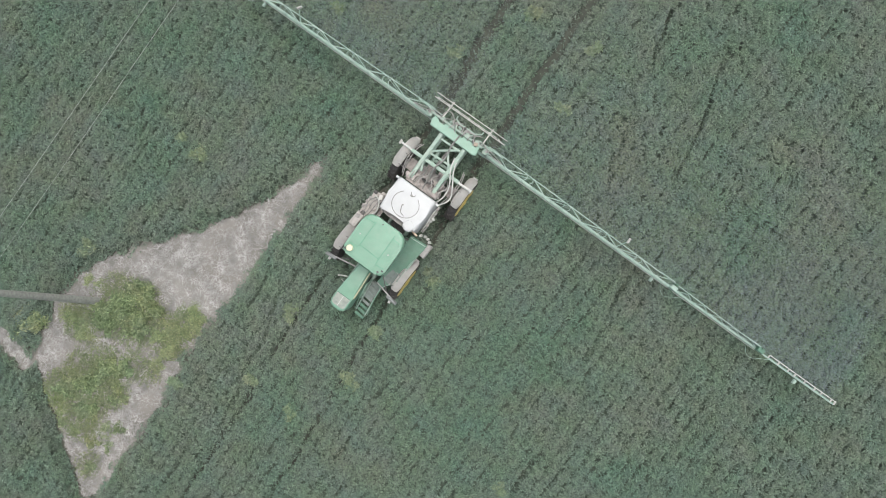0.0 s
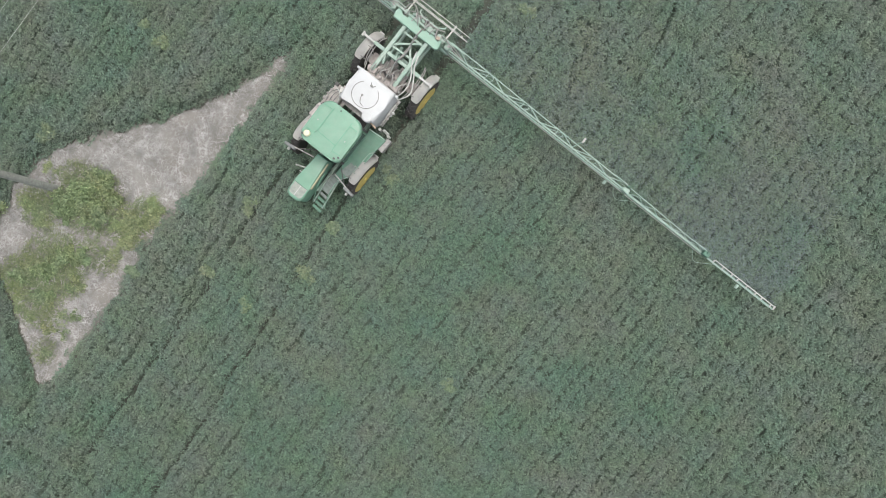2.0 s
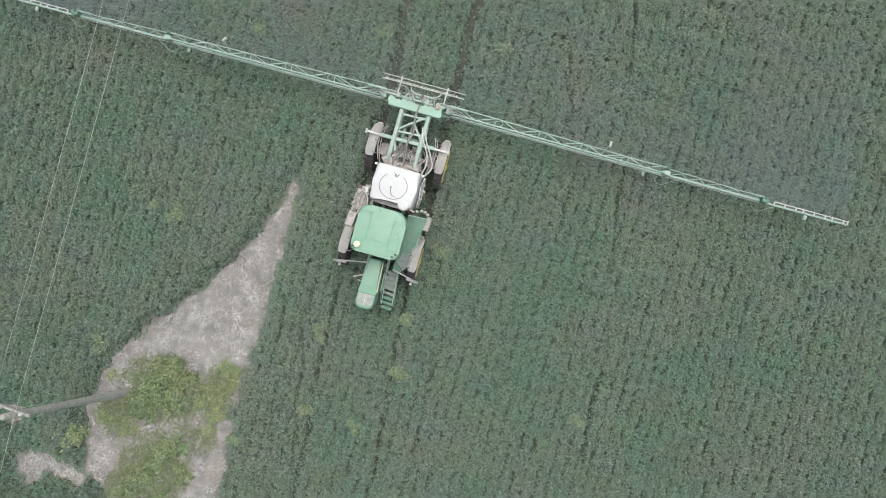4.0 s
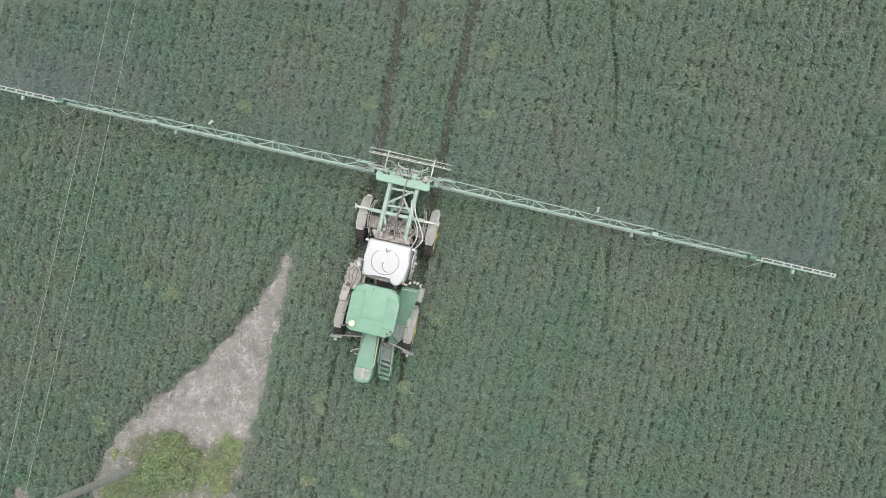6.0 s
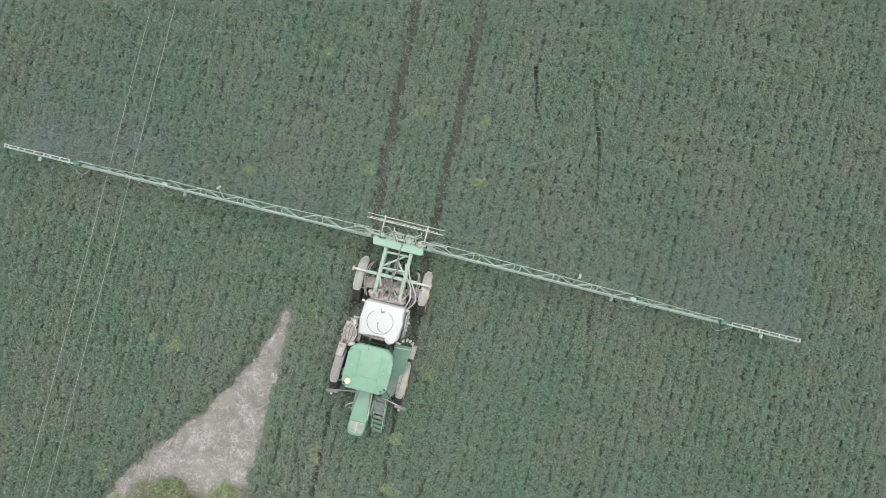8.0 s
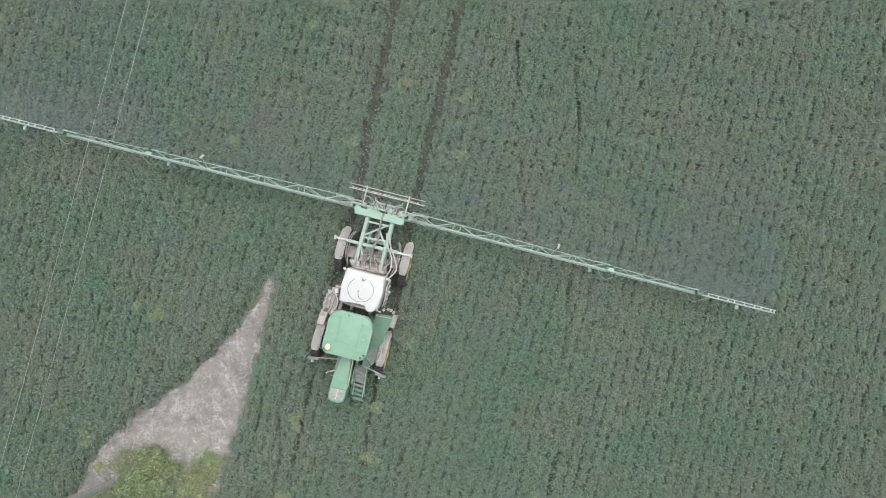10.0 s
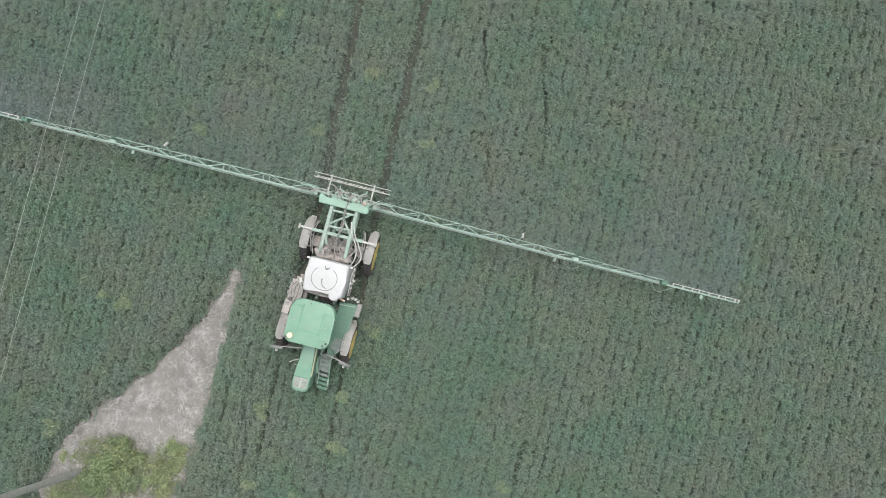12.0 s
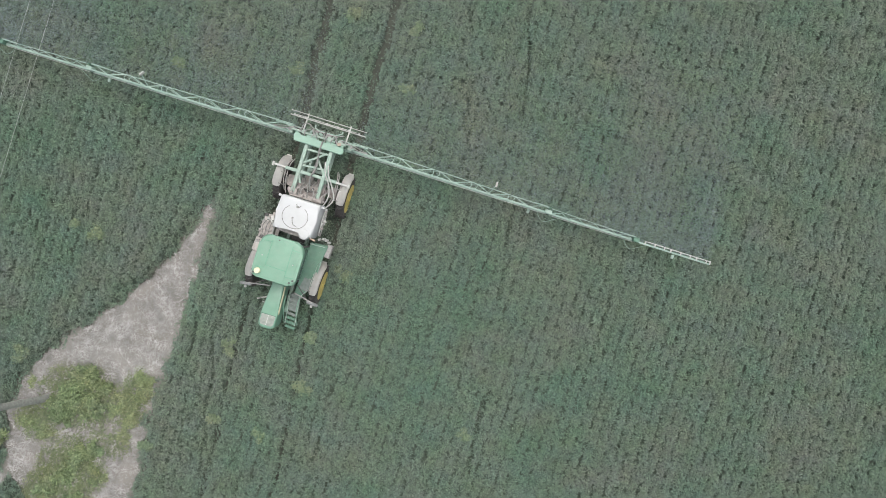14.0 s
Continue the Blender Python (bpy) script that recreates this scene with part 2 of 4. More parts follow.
def leaf_quads(pos, length, width, tilt, rng):
    """Pointed four-cornered leaves at pos, turned at random and tilted up to the given radians."""
    n = len(pos)
    yaw = rng.uniform(0, 2 * math.pi, n)
    pit = rng.normal(0, 1, n) * tilt
    rol = rng.normal(0, 1, n) * tilt
    length = np.broadcast_to(length, n) * rng.uniform(0.7, 1.3, n)
    width = np.broadcast_to(width, n) * rng.uniform(0.75, 1.25, n)
    cy, sy, cp, sp = np.cos(yaw), np.sin(yaw), np.cos(pit), np.sin(pit)
    along = np.stack([cy * cp, sy * cp, sp], 1) * length[:, None]
    cr, sr = np.cos(rol), np.sin(rol)
    side = np.stack([-sy * cr, cy * cr, sr], 1) * width[:, None]
    v = np.stack([pos - along * 0.5, pos + side * 0.5 - along * 0.08, pos + along * 0.5, pos - side * 0.5 - along * 0.08], 1)
    return v.reshape(-1, 3), np.arange(n * 4).reshape(-1, 4)


def leaf_triangles(pos, length, width, tilt, rng):
    """Small pointed three-cornered leaves at pos, turned at random; for foliage too fine for more corners."""
    n = len(pos)
    yaw = rng.uniform(0, 2 * math.pi, n)
    pit, rol = rng.normal(0, tilt, n), rng.normal(0, tilt, n)
    le, wi = length * rng.uniform(0.65, 1.4, n), width * rng.uniform(0.7, 1.3, n)
    along = np.stack([np.cos(yaw) * np.cos(pit), np.sin(yaw) * np.cos(pit), np.sin(pit)], 1) * le[:, None]
    side = np.stack([-np.sin(yaw) * np.cos(rol), np.cos(yaw) * np.cos(rol), np.sin(rol)], 1) * wi[:, None]
    v = np.stack([pos - along * 0.4 + side * 0.5, pos - along * 0.4 - side * 0.5, pos + along * 0.6], 1)
    return v.reshape(-1, 3), np.arange(n * 3).reshape(-1, 3)


# ---- the field: layout functions ----
CROP = (-21.5, 31.5, -25.5, 20.5)      # the stretch of leaves: x from, to, y from, to
POLE = (-9.2, -10.9)                   # foot of the power pole
ROW = 0.5                              # spacing of the crop rows
TRACK_Y = [-27, -12, -7, -3, 5, 9, 13, 22]                                 # middle lines of the two wheel tracks
TRACK_LEFT = [-0.3, -0.85, -1.12, -1.33, -1.33, -1.6, -1.8, -2.2]
TRACK_RIGHT = [3.6, 2.45, 2.0, 1.65, 1.4, 1.28, 1.22, 1.0]


def wave(x, y, size, seed):
    """Smooth pseudo-random drift between -1 and 1 over the plan."""
    r = np.random.RandomState(seed)
    out = 0
    for k in range(5):
        a, ph, f = r.uniform(0, 2 * np.pi), r.uniform(0, 2 * np.pi), 2 * np.pi / size * r.uniform(0.6, 1.7)
        out = out + np.sin((x * np.cos(a) + y * np.sin(a)) * f + ph)
    return out / 3.2


def bare_edges(y):
    """Left and right edge of the bare wedge beside the pole, for a height y on the plan."""
    q = y - POLE[1]
    left = np.interp(q, [-8.2, -7.2, -6.0, -4.8, -3.8, -1.1, 1.25, 3.7, 5.2, 8.0, 10.0, 12.0],
                     [5.0, 3.9, 2.2, 0.3, -1.0, -1.6, -1.1, 0.6, 1.9, 3.7, 4.5, 4.9])
    right = np.interp(q, [-8.2, -6.4, -2.2, 0.4, 2.7, 4.8, 8.4, 10.2, 12.0],
                      [5.05, 5.0, 5.1, 4.7, 4.8, 4.95, 4.95, 4.95, 4.95])
    return left + POLE[0], right + POLE[0]


def bareness(x, y):
    """Above zero on the bare wedge and its side arm, in metres from the edge."""
    left, right = bare_edges(y)
    d = np.minimum(x - left, right - x)
    q = y - POLE[1]
    d = d - 0.4 * np.clip(q - 11, 0, 4) - 0.4 * np.clip(-7.2 - q, 0, 4)
    arm = 0.6 - np.hypot((x - POLE[0] + 3.4) / 1.2, q + 4.5)
    arm = np.maximum(arm, 0.35 - np.hypot(x - POLE[0] + 4.8, q + 2.4))
    arm2 = 0.3 - np.abs(q + 4.3 + 0.15 * (x - POLE[0] + 2)) + np.where((x > POLE[0] - 3.4) & (x < POLE[0] - 0.8), 0, -3)
    return np.maximum(np.maximum(d, arm), arm2) + (0.16 * wave(x, y, 1.3, 5) + 0.1 * wave(x, y, 0.5, 6)) * np.clip((13.5 - q) / 6, 0.2, 1)


def wheel_tracks(x, y):
    """How far each place lies inside a pressed wheel track (0: not at all, 1: its middle)."""
    out = np.zeros_like(x)
    for xs in (TRACK_LEFT, TRACK_RIGHT):
        c = np.interp(y, TRACK_Y, xs) + 0.05 * wave(y, y * 0, 3, 9)
        behind = np.clip((y + 1.5) / 2, 0, 1)
        half = 0.14 + 0.15 * behind
        out = np.maximum(out, np.clip((half + 0.09 * wave(x, y, 0.45, 19) - np.abs(x - c)) / 0.14, 0, 1) * (0.75 + 0.2 * behind + 0.3 * wave(x, y, 2.6, 23) * (1 - behind)))
    for xs, s in (([8.6, 8.1, 7.6, 7.2, 5.6, 4.2], 21), ([11.6, 11.0, 10.5, 9.4, 8.3, 7.0], 22)):
        c = np.interp(y, [-20, -9, -3, 3, 9, 14], xs) + 0.13 * wave(y, y * 0, 2.2, s) + 0.05 * wave(y, y * 0, 0.8, s + 5)
        out = np.maximum(out, np.clip((0.11 - np.abs(x - c)) / 0.06, 0, 1) * np.clip(0.35 + 0.6 * wave(x, y, 4, s + 9), 0, 0.75) * (y < 14))
    for xs, s in (([-1.2, -1.9, -3.3, -3.6], 51), ([4.6, 4.1, 3.6, 3.4], 52), ([-0.2, -0.9, -2.2, -2.6], 53)):
        c = np.interp(y, [-22, -13, -6, -3], xs) + 0.12 * wave(y, y * 0, 1.9, s) + 0.06 * wave(y, y * 0, 0.7, s + 5)
        out = np.maximum(out, np.clip((0.12 - np.abs(x - c)) / 0.07, 0, 1) * np.clip(0.3 + 0.6 * wave(x, y, 4, s + 9), 0, 0.5) * (y < -4))
    return out


# ---- the ground: one sheet to the horizon ----
def ground_sheet():
    bm = bmesh.new()
    edge = [-2500, -600, -150, -60, -27, 0, 33, 60, 150, 600, 2500]
    grid = [[bm.verts.new((x, y, 0)) for x in edge] for y in edge]
    for a, b in zip(grid, grid[1:]):
        for i in range(len(edge) - 1):
            bm.faces.new((a[i], a[i + 1], b[i + 1], b[i]))
    return tagged(part("ground", bm, M_SOIL), "dark soil of a flat crop field", "ground", kind="structure")


ground_sheet()


def far_crop():
    """The crop beyond the near stretch, as a closed canopy that runs on to the horizon."""
    m = mat("distant_canopy", (0.085, 0.105, 0.08), 0.85, 0, 0.45, 9.0, 1.0, 14, dust=0.75, dust_col=(0.045, 0.06, 0.045), spec=0.2)
    x0, x1, y0, y1 = CROP
    bm = bmesh.new()
    big = 2500
    for a, b, c, d in ((-big, x0, -big, big), (x1, big, -big, big), (x0, x1, -big, y0), (x0, x1, y1, big)):
        prism(bm, [(a, c), (b, c), (b, d), (a, d)], 0.02, 0.5)
    return tagged(part("crop_canopy", bm, m), "closed green crop canopy stretching to the horizon", "crop", kind="stuff")


far_crop()


def bare_ground():
    """Pale bare earth with straw, in low lumps."""
    xs, ys = np.arange(-15, -3.2, 0.16), np.arange(POLE[1] - 9, POLE[1] + 12.5, 0.16)
    gx, gy = np.meshgrid(xs, ys)
    b = bareness(gx, gy)
    z = np.clip(b, -0.4, 0.35) * 0.06 + 0.02 + 0.02 * wave(gx, gy, 0.7, 31) + 0.012 * wave(gx, gy, 0.35, 32)
    verts = np.stack([gx, gy, z], 2).reshape(-1, 3)
    ny, nx = gx.shape
    i = np.arange(ny * nx).reshape(ny, nx)
    quads = np.stack([i[:-1, :-1], i[:-1, 1:], i[1:, 1:], i[1:, :-1]], 2).reshape(-1, 4)
    keep = (b > -0.3).ravel()[quads].all(1)
    ob = mesh_from_arrays("bare_ground", verts, quads[keep], M_BARE)
    return tagged(ob, "pale bare earth wedge with straw residue among the crop", "ground", kind="structure")


bare_ground()


def straw():
    rng = np.random.RandomState(3)
    n = 120000
    p = np.stack([rng.uniform(-15, -3.4, n), rng.uniform(POLE[1] - 9, POLE[1] + 12.2, n)], 1)
    drift = np.clip(0.72 + 0.5 * wave(p[:, 0], p[:, 1], 2.2, 7), 0.15, 1)
    p = p[(bareness(p[:, 0], p[:, 1]) > 0.0) & (rng.uniform(0, 1, n) < drift)]
    pos = np.column_stack([p, rng.uniform(0.045, 0.1, len(p))])
    v, q = leaf_quads(pos, 0.2, 0.014, 0.16, rng)
    long = rng.uniform(0, 1, len(p)) < 0.08
    v2, q2 = leaf_quads(pos[long] + np.array([0, 0, 0.04]), 0.34, 0.022, 0.12, rng)
    v, q = np.concatenate([v, v2]), np.concatenate([q, q2 + len(v)])
    ob = mesh_from_arrays("straw", v, q, M_STRAW)
    return tagged(ob, "bleached straw stalks lying on bare earth", "straw", kind="stuff")


straw()


def canopy_top(x, y):
    """Height of the crop: raised rows, uneven plants, pressed flat in the wheel tracks."""
    u = np.cos(2 * np.pi * (x + 0.04 * wave(x, y, 5, 41)) / ROW)
    clump = wave(x, y, 0.36, 42)
    track = wheel_tracks(x, y)
    edge = np.clip(-bareness(x, y) / 0.7, 0.3, 1)
    return u, clump, track, edge * (0.62 + 0.045 * u + 0.03 * clump + 0.05 * wave(x, y, 1.7, 43)) * (1 - 0.7 * track)


def crop():
    """Rows of leafy plants: each a rosette of narrow pointed leaves, upright in the middle and drooping outwards."""
    rng = np.random.RandomState(11)
    x0, x1, y0, y1 = CROP
    px, py = np.meshgrid(np.arange(x0 - ROW, x1 + 0.9 * ROW, ROW), np.arange(y0 - 0.4, y1 + 0.4, 0.17))
    px, py = px.ravel(), py.ravel()
    py = py + 0.085 * (np.round(px / ROW) % 2) + rng.normal(0, 0.05, len(px))
    px = px + rng.normal(0, 0.035, len(px)) - 0.025 * wave(px, py, 5, 41)
    middle = np.abs((px - 5) / 27) ** 3 + np.abs((py + 1.5) / 24) ** 3 < 1
    vigour = np.clip(1 + 0.07 * rng.normal(0, 1, len(px)) + 0.03 * wave(px, py, 1.7, 43), 0.75, 1.25)
    count = np.where(middle, 74, 58) * np.clip(vigour, 0.7, 1.2)
    i = np.repeat(np.arange(len(px)), count.astype(int))
    n = len(i)
    g = vigour[i]
    a = rng.uniform(0, 2 * math.pi, n)
    f = np.sqrt(rng.uniform(0, 1, n))
    x, y = px[i] + 0.258 * g * f * np.cos(a), py[i] + 0.22 * g * f * np.sin(a)
    track = wheel_tracks(x, y)
    keep = (bareness(x, y) < rng.normal(-0.12, 0.08, n)) & (rng.uniform(0, 1, n) > track * 0.92)
    x, y, a, f, g, track = x[keep], y[keep], a[keep], f[keep], g[keep], track[keep]
    n = len(x)
    edge = np.clip(-bareness(x, y) / 0.7, 0.3, 1)
    z = edge * (0.5 + 0.16 * g + 0.05 * wave(x, y, 1.7, 43) - 0.1 * f ** 2 - 0.16 * rng.uniform(0, 1, n) ** 2) * (1 - 0.7 * track)
    yaw = a + rng.normal(0, 0.55, n)
    pit = 0.5 - 0.75 * f + rng.normal(0, 0.25, n)
    rol = rng.normal(0, 0.3, n)
    le, wi = 0.108 * rng.uniform(0.7, 1.3, n), 0.05 * rng.uniform(0.7, 1.3, n)
    along = np.stack([np.cos(yaw) * np.cos(pit), np.sin(yaw) * np.cos(pit), np.sin(pit)], 1) * le[:, None]
    side = np.stack([-np.sin(yaw) * np.cos(rol), np.cos(yaw) * np.cos(rol), np.sin(rol)], 1) * wi[:, None]
    pos = np.column_stack([x, y, z])
    v = np.stack([pos - along * 0.4 + side * 0.5, pos - along * 0.4 - side * 0.5, pos + along * 0.6], 1).reshape(-1, 3)
    ob = mesh_from_arrays("crop", v, np.arange(n * 3).reshape(-1, 3), M_LEAF)
    return tagged(ob, "rows of dull green leafy crop covering the field", "crop", kind="stuff")


crop()


def undergrowth():
    """A low uneven sheet for stems and lower leaves that closes the gaps between the upper leaves; their shade is put
    into its dark colour.
    """
    x0, x1, y0, y1 = CROP
    gx, gy = np.meshgrid(np.arange(x0 - 0.25, x1 + 0.3, 0.125), np.arange(y0 - 0.3, y1 + 0.3, 0.17))
    u, clump, track, top = canopy_top(gx, gy)
    rng = np.random.RandomState(12)
    bare = np.clip((bareness(gx, gy) + 0.7) / 0.6, 0, 1)
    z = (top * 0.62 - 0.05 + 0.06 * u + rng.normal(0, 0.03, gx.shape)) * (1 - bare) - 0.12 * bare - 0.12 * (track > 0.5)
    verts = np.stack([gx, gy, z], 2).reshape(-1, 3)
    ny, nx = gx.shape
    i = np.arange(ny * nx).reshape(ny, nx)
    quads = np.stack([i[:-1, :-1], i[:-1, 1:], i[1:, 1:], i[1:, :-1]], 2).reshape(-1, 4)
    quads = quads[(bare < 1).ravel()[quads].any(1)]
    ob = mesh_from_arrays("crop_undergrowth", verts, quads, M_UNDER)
    return tagged(ob, "shaded stems and lower leaves beneath the crop", "crop", kind="stuff")


undergrowth()


def wheel_track(xs, y0, y1, half):
    """Soil pressed bare by a wheel, as a shallow rut through the crop."""
    ys = np.arange(y0, y1, 0.2)
    c = np.interp(ys, TRACK_Y, xs) + 0.05 * wave(ys, ys * 0, 3, 9)
    off = np.linspace(-half, half, 9)
    gx, gy = c[:, None] + off[None, :], ys[:, None] + 0 * off[None, :]
    z = 0.18 + 0.05 * (off[None, :] / half) ** 2 + 0.025 * wave(gx, gy, 0.3, 61) - 0.1 * np.clip((np.abs(off[None, :]) / half - 0.78) / 0.22, 0, 1)
    i = np.arange(gx.size).reshape(gx.shape)
    quads = np.stack([i[:-1, :-1], i[:-1, 1:], i[1:, 1:], i[1:, :-1]], 2).reshape(-1, 4)
    ob = mesh_from_arrays("wheel_track", np.stack([gx, gy, z], 2).reshape(-1, 3), quads, M_TRACK)
    return tagged(ob, "brown soil rut pressed through the crop by a wheel", "track", kind="structure")


for xs in (TRACK_LEFT, TRACK_RIGHT):
    wheel_track(xs, 4.2, CROP[3], 0.42)
    wheel_track(xs, -25, -4.2, 0.24)


# ---- weeds ----
def weed(x, y, r, h, material, label, seed, leaves=260, size=0.16, base=0.0):
    """A bushy weed: bent stems from one foot and pointed leaves in clumps with gaps."""
    rng = np.random.RandomState(seed)
    leaves = int(leaves * 2.8)
    h = h * 0.65
    root = new("weed")
    root.location = (x, y, base)
    tagged(root, label, "weed", group="weeds in the field")
    bm = bmesh.new()
    tips = []
    for k in range(max(5, int(r * 14))):
        a, d = rng.uniform(0, 2 * math.pi), r * math.sqrt(rng.uniform(0.02, 1))
        tip = Vector((d * math.cos(a), d * math.sin(a) * 0.9, h * (1 - 0.45 * (d / r) ** 2) * rng.uniform(0.75, 1.05)))
        tips.append(tip)
        hose(bm, [(tip.x * 0.1, tip.y * 0.1, 0), (tip.x * 0.5, tip.y * 0.5, tip.z * 0.65), tuple(tip)], 0.009, 4, 3)
    part("stems", bm, M_WEED, root)
    t = np.array([tuple(q) for q in tips])
    pick = rng.randint(0, len(t), leaves)
    f = 1 - 0.5 * rng.uniform(0, 1, leaves) ** 2
    pos = t[pick] * np.stack([f, f, 1 - (1 - f) * 0.8], 1) + rng.normal(0, 1, (leaves, 3)) * np.array([0.09, 0.09, 0.05]) * (0.5 + r)
    pos[:, 2] = np.clip(pos[:, 2], 0.04, None)
    v, q = leaf_quads(pos, size, size * 0.33, 0.45, rng)
    ob = mesh_from_arrays("leaves", v, q, material)
    ob.parent = root
    return root


def near_pole(dx, dy):
    return POLE[0] + dx, POLE[1] + dy


rngw = random.Random(8)
LUSH = "lush mid-green weed clump on the bare earth by the pole"
for k, (dx, dy, r, h, n) in enumerate(((0.7, 0.1, 0.75, 0.8, 560), (1.45, 0.95, 0.95, 1.0, 900), (2.1, 0.3, 0.8, 0.8, 620), (1.65, 1.75, 0.6, 0.7, 380), (2.5, 1.1, 0.55, 0.6, 320),
                                       (1.0, -0.6, 0.6, 0.5, 300), (2.6, -1.7, 0.6, 0.5, 300), (2.3, -2.4, 0.7, 0.6, 360), (1.7, -3.2, 0.75, 0.55, 380), (1.1, -4.2, 0.6, 0.4, 260),
                                       (2.4, -4.3, 0.6, 0.4, 240), (3.3, -3.0, 0.5, 0.4, 180))):
    weed(*near_pole(dx, dy), r, h, M_WEED, LUSH, 100 + k, int(n * 0.8), 0.18)
for k, (dx, dy, r, h, n) in enumerate(((3.6, 1.1, 0.65, 0.55, 420), (4.2, 2.2, 0.5, 0.5, 300), (3.9, 0.3, 0.55, 0.45, 300), (3.2, 0.4, 0.5, 0.4, 240), (4.4, 1.5, 0.4, 0.35, 180),
                                       (-0.5, -1.3, 0.55, 0.3, 220), (0.3, -1.5, 0.5, 0.3, 200), (-0.8, 0.6, 0.35, 0.25, 110), (3.9, -0.7, 0.45, 0.3, 160))):
    weed(*near_pole(dx, dy), r, h, M_YWEED, "low yellow-green weed clump on bare earth", 140 + k, n, 0.14)
weed(*near_pole(-1.95, -2.7), 0.85, 0.9, M_YWEED, "bright yellow-green shrub among the crop", 170, 640, 0.18)
for k in range(24):
    dx, dy = rngw.uniform(0.4, 3.4), rngw.uniform(-5.6, -3.4)
    weed(*near_pole(dx - (dy + 3.4) * 0.5, dy), 0.3, 0.16, M_YWEED if k % 3 else M_WEED, "short sparse grass tuft on bare earth", 180 + k, 90, 0.11)
for k, (dx, dy, r) in enumerate(((4.2, -6.5, 0.4), (4.3, -4.1, 0.3), (3.6, -5.4, 0.35))):
    weed(*near_pole(dx, dy), r, 0.35, M_WEED, "small green weed on the bare strip", 220 + k, int(320 * r), 0.13)
for k, (x, y, r) in enumerate(((-10.9, -9.0, 0.4), (-9.0, -2.6, 0.35), (-10.0, -2.4, 0.25), (-1.5, -5.8, 0.4), (2.3, -6.6, 0.45), (2.5, -1.0, 0.45), (2.15, -4.3, 0.35), (1.0, -9.4, 0.3), (-2.2, 7.5, 0.3),
                               (-0.3, 10.6, 0.4), (2.6, 10.8, 0.35), (2.9, 8.1, 0.3), (10.2, -6.5, 0.3), (-5.2, 12.2, 0.3), (-7.5, 6.2, 0.25), (-4.0, -11.5, 0.35), (-1.2, -9.3, 0.3))):
    weed(x, y, r, 0.32, M_PWEED, "pale yellow-green weed standing among crop rows", 240 + k, 170, 0.17, 0.48)


def grass_cover():
    """Short olive grass over parts of the bare wedge, in drifts."""
    rng = np.random.RandomState(77)
    n = 180000
    x, y = rng.uniform(POLE[0] - 2, POLE[0] + 5.2, n), rng.uniform(POLE[1] - 8, POLE[1] + 3.5, n)
    dx, dy = x - POLE[0], y - POLE[1]
    dens = np.zeros(n)
    for ex, ey, rx, ry, w in ((1.5, 0.6, 2.2, 1.7, 1.0), (3.9, 1.2, 0.9, 1.7, 1.0), (-0.1, -1.2, 1.4, 1.0, 0.9), (2.0, -3.0, 1.9, 1.9, 1.0), (0.9, -4.4, 1.1, 1.2, 0.95), (2.3, -4.9, 1.4, 1.2, 0.7),
                              (3.4, -1.2, 1.2, 0.9, 0.45), (4.0, -6.4, 0.7, 0.9, 0.4)):
        dens = np.maximum(dens, w * np.clip(1.5 * (1 - np.hypot((dx - ex) / rx, (dy - ey) / ry)), 0, 1))
    dens = dens * np.clip(0.75 + 0.6 * wave(x, y, 0.9, 78), 0.1, 1)
    keep = (rng.uniform(0, 1, n) < dens) & (bareness(x, y) > -0.1)
    pos = np.column_stack([x, y, rng.uniform(0.04, 0.16, n)])[keep]
    v, q = leaf_quads(pos, 0.16, 0.03, 0.5, rng)
    ob = mesh_from_arrays("grass", v, q, M_OLIVE)
    return tagged(ob, "short olive grass creeping over bare earth", "grass", kind="stuff")


grass_cover()


# ---- power pole and wires ----
def power_pole():
    root = new("power_pole")
    root.matrix_basis = pose(*POLE, 0, -4.6, -7.7, 0)
    tagged(root, "weathered grey wooden power pole leaning slightly, with a crossarm", "power pole")
    bm = bmesh.new()
    lathe(bm, [(-0.1, 0.17), (0.03, 0.17), (2.5, 0.155), (4.6, 0.14), (6.9, 0.12), (6.95, 0.1)], "Z", 20)
    part("shaft", bm, M_WOOD, root, smooth=True)
    part("crossarm", box(bmesh.new(), (0, 0.17, 6.5), (1.3, 0.1, 0.12), bevel=0.012), M_WOOD, root)
    for dx in (-0.42, 0.42):
        bm = bmesh.new()
        lathe(bm, [(0, 0.02), (0.06, 0.02), (0.07, 0.055), (0.11, 0.04), (0.12, 0.06), (0.17, 0.045), (0.19, 0.02)], "Z", 12, (dx, 0.17, 6.56))
        part("insulator", bm, M_PALE, root, "pale ceramic insulator")
    for s in (-1, 1):
        part("brace", bar(bmesh.new(), (0.45 * s, 0.22, 6.45), (0.05 * s, 0.16, 5.95), 0.04, 0.01), M_GREY, root)


power_pole()


def wire(dx):
    bm = bmesh.new()
    pts = []
    for k in range(-24, 25):
        y = k * 5.0
        s = ((y % 120) / 120 - 0.5) ** 2 * 4
        pts.append((POLE[0] - 0.87 + dx, POLE[1] + 0.7 + y, 6.7 - 0.7 * (1 - s) if k else 6.7))
    hose(bm, pts, 0.0052, 5, 2)
    tagged(part("overhead_wire", bm, M_WIRE), "thin pale overhead power wire above the crop", "wire", group="overhead wires")


wire(-0.62)
wire(0.24)


# ---- the self-propelled sprayer ----
CX = 0.25                              # middle line of the machine
sprayer = new("crop_sprayer")
tagged(sprayer, "dusty green self-propelled crop sprayer with wide boom unfolded", "sprayer")


